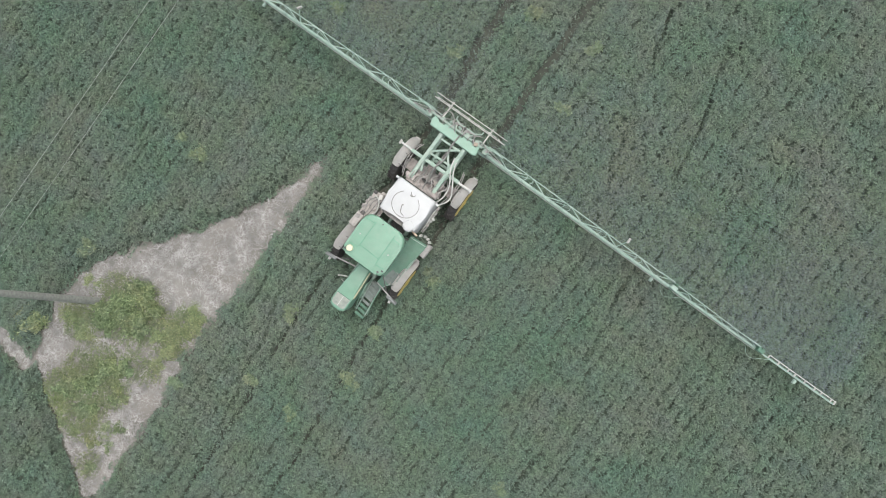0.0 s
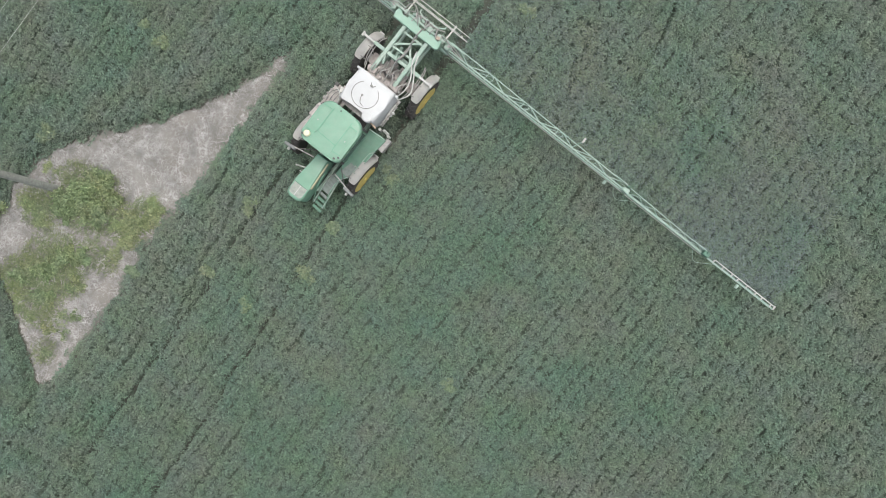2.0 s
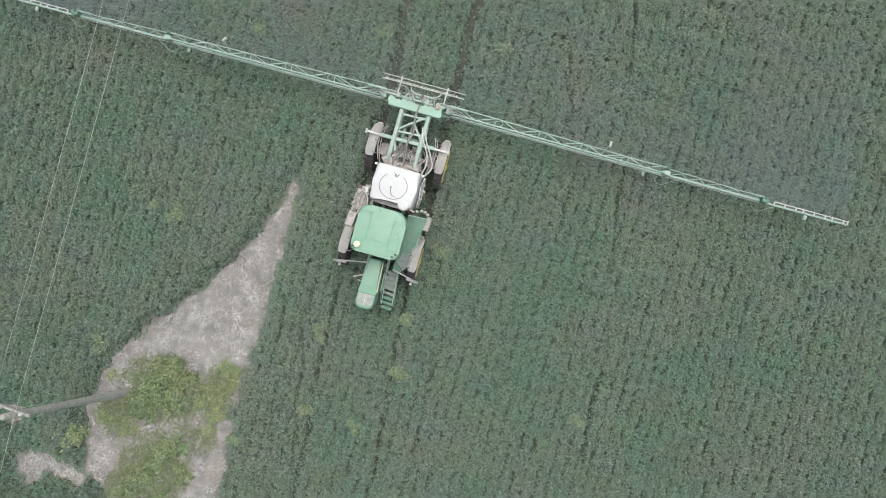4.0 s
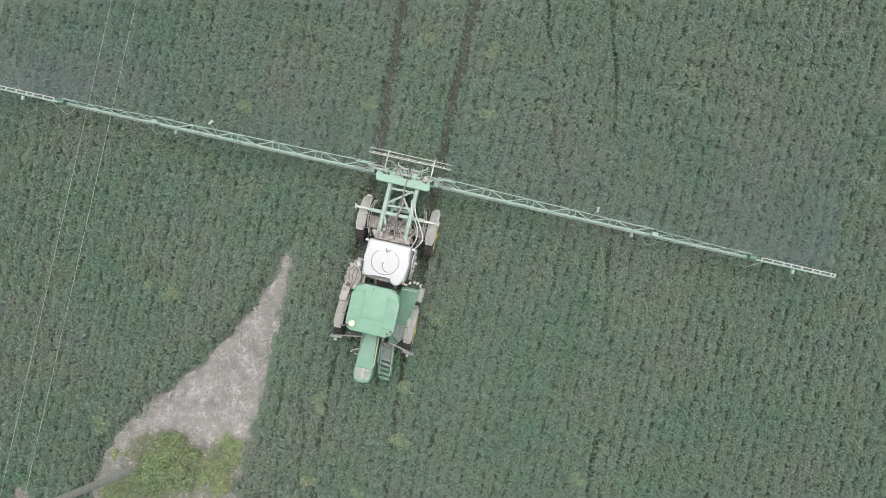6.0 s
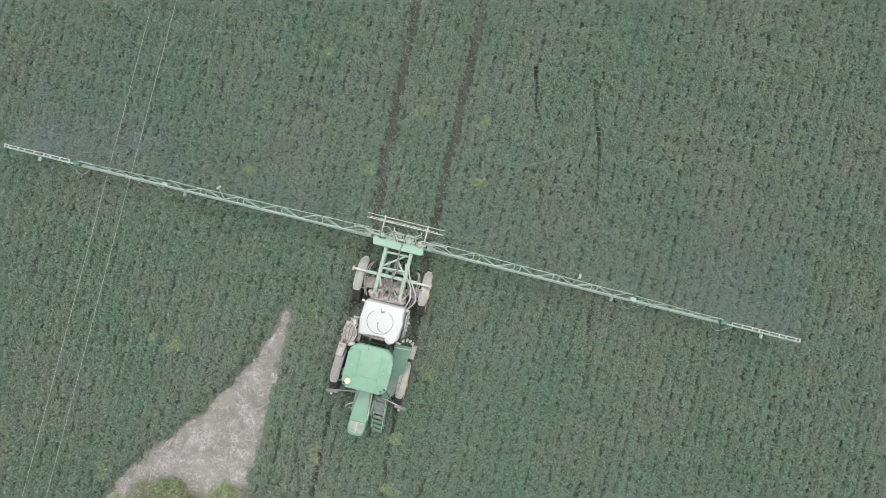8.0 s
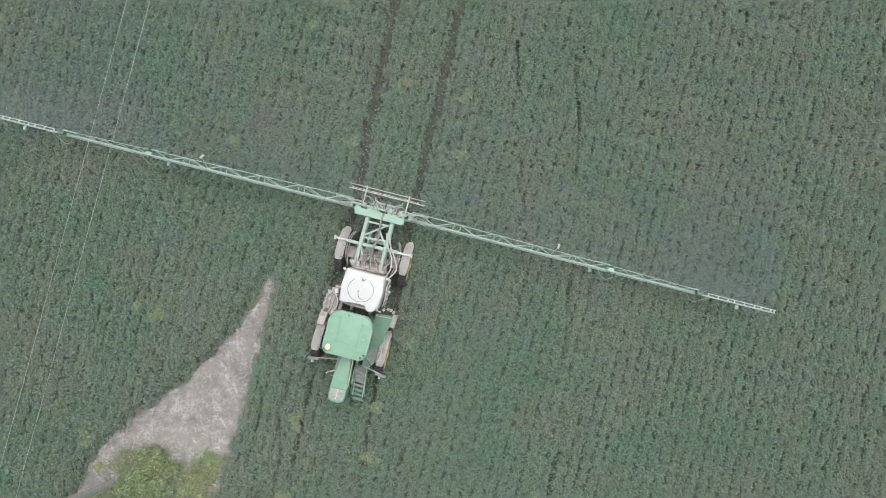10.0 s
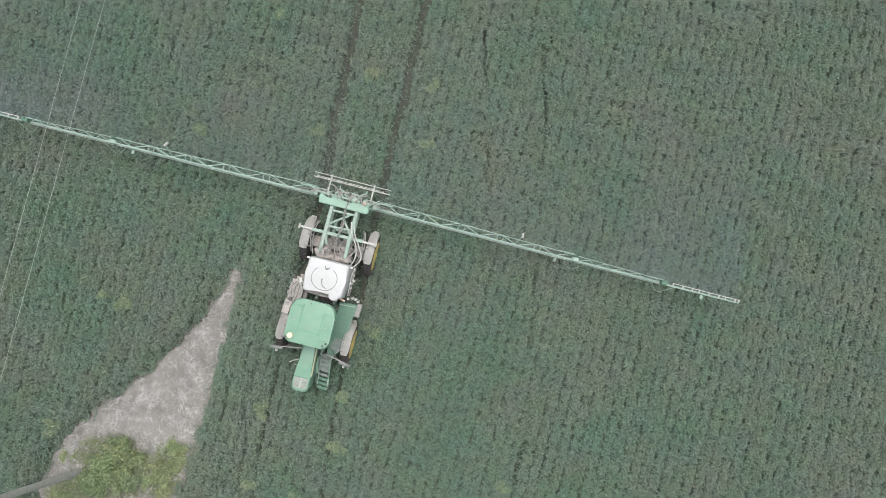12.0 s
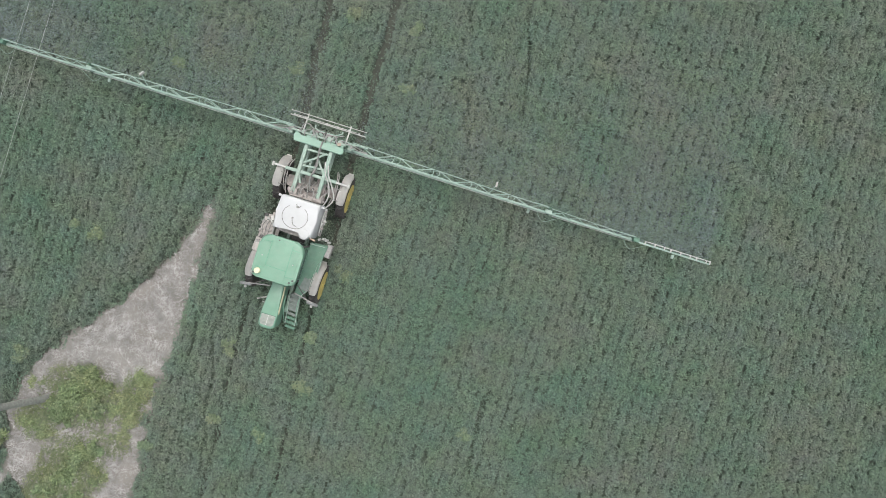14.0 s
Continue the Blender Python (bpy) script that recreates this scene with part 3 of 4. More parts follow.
# chassis
for s in (-1, 1):
    part("chassis_rail", bar(bmesh.new(), (CX + 0.42 * s, -3.3, 1.25), (CX + 0.42 * s, 3.6, 1.25), 0.14, 0.26), M_FRAME, sprayer)
for y in (-2.2, -0.3, 1.2, 2.2, 3.2):
    part("cross_member", bar(bmesh.new(), (CX - 0.5, y, 1.22), (CX + 0.5, y, 1.22), 0.14, 0.16), M_FRAME, sprayer)
part("belly_plate", box(bmesh.new(), (CX, -0.6, 1.08), (0.8, 4.6, 0.08), bevel=0.02), M_DARK, sprayer)


def wheel(x, y, side, name):
    """A tall narrow row-crop wheel with lugs, a dished rim, hub and bolts."""
    R, W = 0.97, 0.36
    bm = bmesh.new()
    lathe(bm, [(-W / 2, 0.62), (-W / 2, 0.84), (-W / 2 + 0.05, 0.91), (0, 0.93), (W / 2 - 0.05, 0.91), (W / 2, 0.84), (W / 2, 0.62)], "X", 40)
    for k in range(26):
        for s in (-1, 1):
            a = 2 * math.pi * (k + 0.5 * (s > 0)) / 26
            m = Matrix.Rotation(a, 4, "X") @ pose(s * 0.085, 0, 0.935, 0, 0, s * 40) @ Matrix.Diagonal((0.21, 0.045, 0.06, 1))
            bmesh.ops.create_cube(bm, size=1, matrix=m)
    tyre = part(name, bm, M_RUBBER, sprayer, "black muddy lugged tyre with yellow rim")
    tyre.location = (x, y, R)
    o = side
    bm = bmesh.new()
    lathe(bm, [(o * 0.182, 0.67), (o * 0.195, 0.64), (o * 0.192, 0.58), (o * 0.15, 0.53), (o * 0.12, 0.4), (o * 0.115, 0.24), (o * 0.15, 0.2), (o * 0.18, 0.17), (o * 0.185, 0.05)], "X", 36)
    part("rim", bm, M_RIM, tyre, "dusty yellow rim", True)
    bm = bmesh.new()
    lathe(bm, [(o * 0.12, 0.13), (o * 0.21, 0.12), (o * 0.23, 0.08)], "X", 16)
    part("hub", bm, M_RIM, tyre)
    for k in range(8):
        a = 2 * math.pi * k / 8
        part("bolt", rod(bmesh.new(), (o * 0.11, 0.3 * math.cos(a), 0.3 * math.sin(a)), (o * 0.145, 0.3 * math.cos(a), 0.3 * math.sin(a)), 0.022, 6), M_GREY, tyre)
    return tyre


def fender(x, y, a0, a1, width):
    """A curved mudguard over a wheel, from angle a0 to a1 (degrees, 90 is straight up), with turned-down rims."""
    bm = bmesh.new()
    n, prev = 16, None
    prof = [(-width / 2, -0.09), (-width / 2, -0.02), (-width / 2 + 0.05, 0.015), (-width * 0.2, 0.035), (width * 0.2, 0.035), (width / 2 - 0.05, 0.015), (width / 2, -0.02), (width / 2, -0.09)]
    for k in range(n + 1):
        a = radians(a0 + (a1 - a0) * k / n)
        row = []
        for px, pr in prof:
            taper = 1 - 0.25 * max(0, abs(k / n - 0.5) * 2 - 0.8) / 0.2
            r = 1.07 + pr
            row.append(bm.verts.new((x + px * taper, y + r * math.cos(a), 0.97 + r * math.sin(a))))
        if prev:
            for i in range(len(prof) - 1):
                bm.faces.new((prev[i], prev[i + 1], row[i + 1], row[i]))
        prev = row
    bmesh.ops.solidify(bm, geom=list(bm.faces), thickness=0.012)
    box(bm, (x, y + 1.09, 1.2), (width * 0.55, 0.05, 0.12), bevel=0.01)
    part("fender", bm, M_FENDER, sprayer, "dust-caked pale mudguard", True)


for x, y, s, rear in ((-1.25, -1.7, -1, 0), (1.72, -1.7, 1, 0), (-1.24, 2.47, -1, 1), (1.71, 2.47, 1, 1)):
    wheel(x, y, s, "rear_wheel" if rear else "front_wheel")
    fender(x - 0.005 * s, y, 12, 112, 0.39)
    bm = bmesh.new()
    bar(bm, (CX + 0.4 * s, y, 1.28), (x - 0.25 * s, y, 1.3), 0.2, 0.16)
    box(bm, (x - 0.26 * s, y, 1.12), (0.16, 0.3, 0.62), bevel=0.03)
    part("axle_leg", bm, M_GREY, sprayer)
    bm = bmesh.new()
    for dy in (-0.16, 0.16):
        rod(bm, (x - 0.33 * s, y + dy, 1.2), (x - 0.3 * s, y + dy * 1.6, 1.98), 0.022)
        rod(bm, (x - 0.3 * s, y + dy * 1.6, 1.98), (x - 0.1 * s, y + dy * 1.6, 2.04), 0.02)
    part("fender_stay", bm, M_GREY, sprayer)

# engine bonnet at the front
bm = bmesh.new()
prism(bm, [(CX - 0.385, -3.8), (CX - 0.33, -3.97), (CX - 0.16, -4.05), (CX + 0.16, -4.05), (CX + 0.33, -3.97), (CX + 0.385, -3.8), (CX + 0.36, -3.3), (CX + 0.27, -1.95), (CX - 0.27, -1.95), (CX - 0.36, -3.3)], 1.35, 2.38, 0.09)
hood = part("bonnet", bm, M_GREEN, sprayer, "slim sloping green engine bonnet", True)
bm = bmesh.new()
prism(bm, rounded(CX - 0.31, -3.9, CX + 0.31, -3.42, (0.12, 0.12, 0.03, 0.03)), 2.36, 2.392, 0.01, 1)
part("grille_panel", bm, mat("grey_green_grille", (0.165, 0.195, 0.17), 0.5, 0.1, 0.15, 9, 0.4, 90, dust=0.4), hood, "greyish mesh grille panel")
part("panel_rib", box(bmesh.new(), (CX, -3.66, 2.396), (0.03, 0.46, 0.02), bevel=0.006), M_PALE, hood)
part("panel_rib", box(bmesh.new(), (CX, -3.41, 2.388), (0.66, 0.03, 0.016), bevel=0.005), M_DGREEN, hood)
part("stripe", bar(bmesh.new(), (CX + 0.315, -2.05, 2.26), (CX + 0.385, -3.3, 2.26), 0.05, 0.14), M_CREAM, hood, "faded yellow side stripe")
bm = bmesh.new()
rod(bm, (CX - 0.25, -2.7, 1.9), (CX - 0.62, -2.85, 2.1), 0.03)
rod(bm, (CX - 0.62, -2.85, 2.1), (CX - 0.66, -2.86, 2.45), 0.035)
part("exhaust_pipe", bm, M_PALE, sprayer)
bm = bmesh.new()
rod(bm, (CX - 0.3, -3.05, 1.95), (CX - 0.55, -3.0, 2.0), 0.018)
part("hand_grip", bm, M_PALE, sprayer)

# cab
bm = bmesh.new()
prism(bm, rounded(CX - 0.74, -1.68, CX + 0.74, -0.05, 0.12), 1.5, 2.1, 0.03)
cab = part("cab", bm, M_GREEN, sprayer, "green operator cab with dark tinted windows")
for nm, x0, y0, x1, y1 in (("front_window", -0.66, -1.7, 0.66, -1.66), ("rear_window", -0.6, -0.06, 0.6, -0.02), ("side_window", -0.77, -1.55, -0.73, -0.2), ("side_window", 0.73, -1.55, 0.77, -0.2)):
    part(nm, box(bmesh.new(), (CX + (x0 + x1) / 2, (y0 + y1) / 2, 2.78), (x1 - x0, y1 - y0, 1.36), bevel=0.008), M_GLASS, cab, "dark tinted cab window")
for dx, dy in ((-0.73, -1.66), (0.73, -1.66), (-0.73, -0.07), (0.73, -0.07)):
    part("pillar", rod(bmesh.new(), (CX + dx, dy, 2.05), (CX + dx * 0.97, dy, 3.5), 0.05), M_DARK, cab)
bm = bmesh.new()
prism(bm, rounded(-0.69, -1.76, 1.22, 0.1, (0.22, 0.26, 0.5, 0.42), 8), 3.44, 3.74, 0.11, 4)
roof = part("roof", bm, M_GREEN, sprayer, "rounded green cab roof with moulded panels", True)
bm = bmesh.new()
prism(bm, rounded(-0.56, -1.3, -0.2, -0.22, 0.08), 3.735, 3.752, 0.01, 1)
part("roof_panel", bm, M_GREEN, roof, smooth=True)
bm = bmesh.new()
prism(bm, rounded(0.74, -1.42, 1.08, -0.3, 0.08), 3.735, 3.752, 0.01, 1)
part("roof_panel", bm, M_GREEN, roof, smooth=True)
bm = bmesh.new()
prism(bm, rounded(-0.2, -1.66, 0.74, -1.2, 0.05), 3.735, 3.75, 0.01, 1)
part("roof_panel", bm, M_GREEN, roof, smooth=True)
M_SEAM = mat("dark_seam", (0.10, 0.24, 0.16), 0.7, 0, 0.1, 6)
for p0, p1 in (((-0.19, -1.15), (-0.17, -0.1)), ((0.73, -1.4), (0.72, -0.12)), ((-0.18, -1.18), (0.73, -1.2)), ((-0.6, -1.33), (-0.2, -1.3)), ((0.75, -1.44), (1.1, -1.4)), ((-0.58, -0.2), (-0.2, -0.17)), ((0.75, -0.26), (1.08, -0.28))):
    part("seam", bar(bmesh.new(), (*p0, 3.75), (*p1, 3.75), 0.03, 0.01), M_SEAM, roof)
bm = bmesh.new()
lathe(bm, [(3.73, 0.13), (3.82, 0.125), (3.845, 0.1), (3.85, 0.02)], "Z", 24, (-0.43, -1.5, 0))
part("receiver_dome", bm, M_DISC, roof, "pale yellow round positioning dome", True)
for x, y in ((-0.42, -0.82), (0.93, -0.86), (0.1, -0.03)):
    bm = bmesh.new()
    lathe(bm, [(3.735, 0.03), (3.765, 0.028), (3.775, 0.015)], "Z", 10, (x, y, 0))
    part("bolt_cap", bm, M_PALE if y < -0.5 else M_DARK, roof)
for x, y in ((0.98, -1.62), (1.1, -1.5), (-0.58, -1.6)):
    part("work_lamp", box(bmesh.new(), (x, y, 3.74), (0.09, 0.07, 0.05), bevel=0.015), M_DARK, roof)

# deck and steps beside the bonnet
bm = bmesh.new()
prism(bm, [(0.95, -2.28), (1.2, -2.38), (1.62, -1.75), (1.66, -0.8), (1.78, 0.18), (0.98, 0.14)], 1.82, 1.88, 0.015, 1)
deck = part("deck", bm, M_DGREEN, sprayer, "dark green walkway deck beside the cab")
for k in range(14):
    part("tread_bar", box(bmesh.new(), (1.27, -2.0 + k * 0.15, 1.882), (0.5, 0.012, 0.012)), M_DGREEN, deck)
part("deck_edge", bar(bmesh.new(), (1.2, -2.38, 1.9), (1.62, -1.75, 1.9), 0.03, 0.06), M_BOOM, deck)
part("deck_edge", bar(bmesh.new(), (1.63, -1.72, 1.9), (1.7, -0.5, 1.9), 0.03, 0.06), M_BOOM, deck)
for p in (((1.63, -1.7, 1.9), (1.66, -1.66, 2.6), (1.7, -0.7, 2.6), (1.72, -0.5, 1.9)), ((1.1, 0.12, 1.9), (1.1, 0.1, 2.5), (1.74, 0.14, 2.5), (1.76, 0.15, 1.9))):
    bm = bmesh.new()
    for u_, v_ in zip(p, p[1:]):
        rod(bm, u_, v_, 0.016)
    part("guard_rail", bm, M_FRAME, deck)
part("mesh_panel", box(bmesh.new(), (1.33, -1.75, 1.886), (0.42, 0.55, 0.01), rz=-12), M_STEP, deck, "dark perforated mesh panel")
steps = part("step_frame", bar(bmesh.new(), (0.72, -2.3, 1.6), (0.84, -3.75, 1.45), 0.04, 0.1), M_FRAME, sprayer, "folding access steps")
part("side_rail", bar(bmesh.new(), (1.18, -2.3, 1.6), (1.3, -3.75, 1.45), 0.04, 0.1), M_FRAME, steps)
for k in range(8):
    f = k / 7
    m_ = M_STEP if k < 5 else M_DGREEN
    part("tread", box(bmesh.new(), (0.95 + 0.12 * f, -2.42 - 1.5 * f, 1.62 - 0.3 * f - 0.25 * max(0, f - 0.6)), (0.46, 0.12, 0.035), rz=-4, bevel=0.008), m_, steps)
part("landing", box(bmesh.new(), (0.98, -2.7, 1.5), (0.42, 0.75, 0.03), rz=-4, bevel=0.008), M_STEP, steps)
for x in (0.7, 1.28):
    bm = bmesh.new()
    hose(bm, [(x, -2.4, 1.6), (x + 0.02, -2.45, 2.3), (x + 0.06, -3.0, 2.25), (x + 0.1, -3.7, 1.5)], 0.018)
    part("hand_rail", bm, M_GREEN, steps)

# mirrors on long arms
for s, xm, xa in ((-1, -1.17, -0.1), (1, 1.88, 1.0)):
    mir = part("mirror_arm", bar(bmesh.new(), (xa, -2.2, 2.2), (xm, -2.4, 2.15), 0.05, 0.05), M_GREY, sprayer, "mirror on a thin arm")
    part("mirror_head", box(bmesh.new(), (xm, -2.44, 2.12), (0.5, 0.11, 0.28), rz=-5 * s, bevel=0.03), M_MIRROR, mir, "dusty grey mirror head")
    part("lamp", box(bmesh.new(), (xm - 0.03, -2.58, 2.02), (0.1, 0.12, 0.12), bevel=0.02), M_PALE, mir)
    part("stay", bar(bmesh.new(), (xa, -1.85, 2.0), (xm - 0.35 * s, -2.3, 2.1), 0.035, 0.035), M_DARK, mir)

# left-hand side: filter housing, filler and battery box
part("battery_box", box(bmesh.new(), (-1.08, -0.02, 1.5), (0.62, 0.86, 0.5), bevel=0.04), M_DUSTY, sprayer, "dusty grey storage box")
bm = bmesh.new()
lathe(bm, [(1.3, 0.2), (1.75, 0.2), (1.8, 0.16), (1.82, 0.05)], "Z", 18, (-1.0, 0.2, 0))
part("filter_housing", bm, M_DUSTY, sprayer, "dusty cylindrical filter housing", True)
part("service_box", box(bmesh.new(), (-1.08, 0.55, 1.6), (0.5, 0.46, 0.42), rz=8, bevel=0.04), M_DUSTY, sprayer)
part("filler_panel", box(bmesh.new(), (-1.27, -0.66, 1.72), (0.34, 0.62, 0.4), rz=-6, bevel=0.05), M_DUSTY, sprayer, "dust-caked filler panel")
part("panel_lid", box(bmesh.new(), (-1.3, -0.5, 1.93), (0.2, 0.16, 0.05), rz=14, bevel=0.015), M_GREY, sprayer)
part("side_tray", box(bmesh.new(), (-0.86, 0.34, 1.42), (0.5, 1.1, 0.08), bevel=0.02), M_DUSTY, sprayer)
bm = bmesh.new()
hose(bm, [(-1.2, 0.6, 1.8), (-0.9, 0.5, 2.0), (-0.75, 0.1, 1.95), (-0.95, -0.25, 1.8), (-1.25, -0.3, 1.6)], 0.03)
part("filler_hose", bm, M_PALE, sprayer)
for k in range(6):
    part("valve", box(bmesh.new(), (-1.38 + 0.05 * (k % 2), -0.35 + 0.14 * k, 1.75), (0.1, 0.07, 0.12), rz=k * 17, bevel=0.015), (M_GREY, M_DUSTY)[k % 2], sprayer)
for k, (x, y, z, sx, sy, sz) in enumerate(((-1.25, 0.72, 1.86, 0.16, 0.14, 0.12), (-0.95, 0.66, 1.86, 0.14, 0.2, 0.12), (-1.3, 0.42, 1.85, 0.12, 0.1, 0.1), (-1.22, -0.3, 1.8, 0.2, 0.16, 0.12),
                                         (-0.85, -0.3, 1.8, 0.12, 0.24, 0.1), (-1.33, 0.02, 1.8, 0.1, 0.2, 0.1), (-0.8, 0.45, 1.84, 0.1, 0.14, 0.14))):
    part("fitting", box(bmesh.new(), (x, y, z), (sx, sy, sz), rz=k * 23, bevel=0.02), (M_DARK, M_FENDER, M_GREY)[k % 3], sprayer)
for k in range(3):
    bm = bmesh.new()
    hose(bm, [(-1.3 + 0.1 * k, -0.45, 1.7), (-1.2 + 0.12 * k, -0.1, 1.92), (-1.25 + 0.16 * k, 0.3, 1.95), (-1.0 + 0.05 * k, 0.7, 1.85)], 0.018)
    part("hose", bm, M_HOSE, sprayer)
# right-hand side: tool box and fittings behind the deck
part("tool_box", box(bmesh.new(), (1.84, -0.05, 1.7), (0.24, 0.6, 0.3), rz=-3, bevel=0.03), M_GREY, sprayer, "dusty grey tool box")
for k, (x, y) in enumerate(((1.3, 0.35), (1.48, 0.42), (1.62, 0.4), (1.75, 0.33))):
    bm = bmesh.new()
    lathe(bm, [(1.6, 0.06), (1.95, 0.06), (1.98, 0.03)], "Z", 12, (x, y, 0))
    part("coupling", bm, M_PALE, sprayer)
bm = bmesh.new()
rod(bm, (1.1, 1.3, 1.85), (1.33, 1.22, 1.9), 0.035)
rod(bm, (1.27, 1.38, 1.9), (1.33, 1.02, 1.9), 0.035)
part("cock_lever", bm, M_PALE, sprayer)
part("orange_tube", rod(bmesh.new(), (0.95, 0.34, 2.5), (1.25, 0.28, 2.45), 0.04), mat("faded_orange", (0.36, 0.27, 0.19), 0.6, 0, 0.1, 6, dust=0.3), sprayer, "faded orange tube")

# spray tank
bm = bmesh.new()
arch = [(-0.6 + 1.68 * k / 12, 0.34 + 0.1 * (1 - ((k - 6) / 6) ** 2)) for k in range(13)]
prism(bm, arch + [(1.12, 0.5), (1.15, 1.1), (1.13, 1.72), (1.07, 1.83), (-0.59, 1.83), (-0.65, 1.72), (-0.67, 1.1), (-0.64, 0.5)], 1.55, 2.83, 0.13, 4)
tank = part("tank", bm, M_TANK, sprayer, "large clean white plastic spray tank", True)
# front wall of the white tank, in grey to paint in its shade
bm = bmesh.new()
prism(bm, [(-0.52 + 1.52 * k / 12, 0.24 + 0.05 * ((k - 6) / 6) ** 2) for k in range(13)] + [(1.0, 0.6), (-0.52, 0.6)], 1.5, 2.5, 0.1, 4)
part("tank_front", bm, M_GREY, tank, "curved front wall of the tank, its shade painted grey", True)
for x in (-0.72, 1.2):
    part("tank_ear", box(bmesh.new(), (x, 1.76, 2.62), (0.14, 0.1, 0.1), bevel=0.03), M_TANK, tank)
for k in range(2):
    bm = bmesh.new()
    hose(bm, [(1.22 + 0.07 * k, 0.5, 1.9), (1.24 + 0.08 * k, 0.9, 2.05), (1.21 + 0.07 * k, 1.3, 2.05), (1.24 + 0.05 * k, 1.75, 1.95)], 0.028)
    part("side_pipe", bm, (M_PALE, M_GREY)[k], sprayer)
for k, (x, y) in enumerate(((1.25, 0.62), (1.3, 0.86), (1.24, 1.06), (1.31, 1.44), (1.25, 1.62), (1.36, 1.2))):
    part("valve", box(bmesh.new(), (x, y, 2.05), (0.1 + 0.03 * (k % 2), 0.09, 0.1), rz=29 * k, bevel=0.02), (M_GREY, M_PUMP, M_PALE)[k % 3], sprayer)
part("tank_cradle", box(bmesh.new(), (CX, 1.04, 1.55), (1.5, 1.35, 0.36), bevel=0.05), M_GREY, sprayer)
bm = bmesh.new()
hose(bm, [(0.2 + 0.56 * math.cos(a), 1.05 + 0.52 * math.sin(a), 2.835) for a in [radians(130 + 24 * k) for k in range(13)]], 0.014, 6, 2)
part("moulded_ring", bm, M_GREY, tank, "thin grey line of a ring on the tank")
bm = bmesh.new()
lathe(bm, [(2.55, 0.24), (2.8, 0.24), (2.84, 0.2), (2.85, 0.03)], "Z", 24, (0.78, 0.44, 0))
part("tank_lid", bm, M_TANK, tank, "round white screw lid", True)
bm = bmesh.new()
hose(bm, [(0.1, 0.95, 2.85), (0.2, 0.72, 2.85), (0.32, 0.66, 2.83), (0.6, 0.6, 2.8)], 0.015)
rod(bm, (0.12, 0.98, 2.82), (0.12, 0.98, 2.88), 0.04)
part("breather_hose", bm, M_GREY, tank)
bm = bmesh.new()
hose(bm, [(0.0, 1.82, 2.5), (0.1, 1.62, 2.8), (0.22, 1.45, 2.86), (0.36, 1.62, 2.78), (0.42, 1.82, 2.5)], 0.016)
rod(bm, (0.2, 1.48, 2.84), (0.2, 1.48, 2.9), 0.05)
part("vent_fitting", bm, M_HOSE, tank)

# pumps and plumbing behind the tank
for k, (x, y, z, r, h) in enumerate(((-0.4, 2.06, 1.5, 0.17, 0.45), (0.62, 2.04, 1.5, 0.2, 0.5), (0.86, 2.1, 1.5, 0.14, 0.5), (-0.1, 2.4, 1.45, 0.1, 0.35), (-0.62, 2.12, 1.5, 0.12, 0.4))):
    bm = bmesh.new()
    lathe(bm, [(z, r * 0.8), (z + 0.05, r), (z + h * 0.8, r), (z + h, r * 0.7), (z + h + 0.01, 0.02)], "Z", 16, (x, y, 0))
    part("pump", bm, M_PUMP, sprayer, "dusty grey pump housing", True)
bm = bmesh.new()
lathe(bm, [(1.57, 0.13), (1.62, 0.19), (1.68, 0.19), (1.68, 0.13), (1.6, 0.12), (1.6, 0.02)], "Z", 20, (0.12, 2.38, 0))
part("pump_pulley", bm, M_DARK, sprayer, "dark round pump pulley", True)
part("shelf", box(bmesh.new(), (0.2, 1.98, 1.98), (1.5, 0.24, 0.06), bevel=0.02), M_PUMP, sprayer, "dusty shelf behind the tank")
part("end_box", box(bmesh.new(), (0.72, 2.05, 2.02), (0.5, 0.3, 0.2), rz=-6, bevel=0.07), M_PUMP, sprayer, "dusty rounded casing")
part("end_box", box(bmesh.new(), (-0.42, 2.08, 2.0), (0.4, 0.26, 0.18), rz=4, bevel=0.05), M_PUMP, sprayer, "dusty rounded casing")
part("manifold", box(bmesh.new(), (CX, 2.42, 1.6), (1.25, 0.2, 0.2), bevel=0.03), M_PUMP, sprayer, "dusty manifold block")
part("pump_deck", box(bmesh.new(), (CX, 2.2, 1.52), (1.35, 0.62, 0.1), bevel=0.02), M_PUMP, sprayer, "dusty deck plate behind the tank")
for x, y, sx, sy in ((-0.72, 2.5, 0.36, 0.5), (1.22, 2.5, 0.34, 0.5), (0.0, 2.78, 0.4, 0.26), (0.52, 2.82, 0.3, 0.22)):
    part("guard_plate", box(bmesh.new(), (x, y, 1.5), (sx, sy, 0.06), bevel=0.015), M_PUMP, sprayer, "dusty guard plate")
for k, (x, y, z) in enumerate(((-0.55, 2.0, 2.0), (-0.2, 2.3, 2.08), (0.4, 2.35, 2.05), (0.75, 2.0, 2.05), (0.5, 2.0, 2.12), (-0.42, 2.4, 1.95), (0.98, 2.0, 1.95), (0.05, 1.98, 2.12))):
    part("fitting", box(bmesh.new(), (x, y, z), (0.12 + 0.05 * (k % 3), 0.1, 0.1), rz=31 * k, bevel=0.02), (M_GREY, M_PUMP, M_DARK)[k % 3], sprayer)
part("rear_plate", box(bmesh.new(), (CX, 2.62, 1.45), (1.15, 0.3, 0.05), bevel=0.01), M_GREY, sprayer)
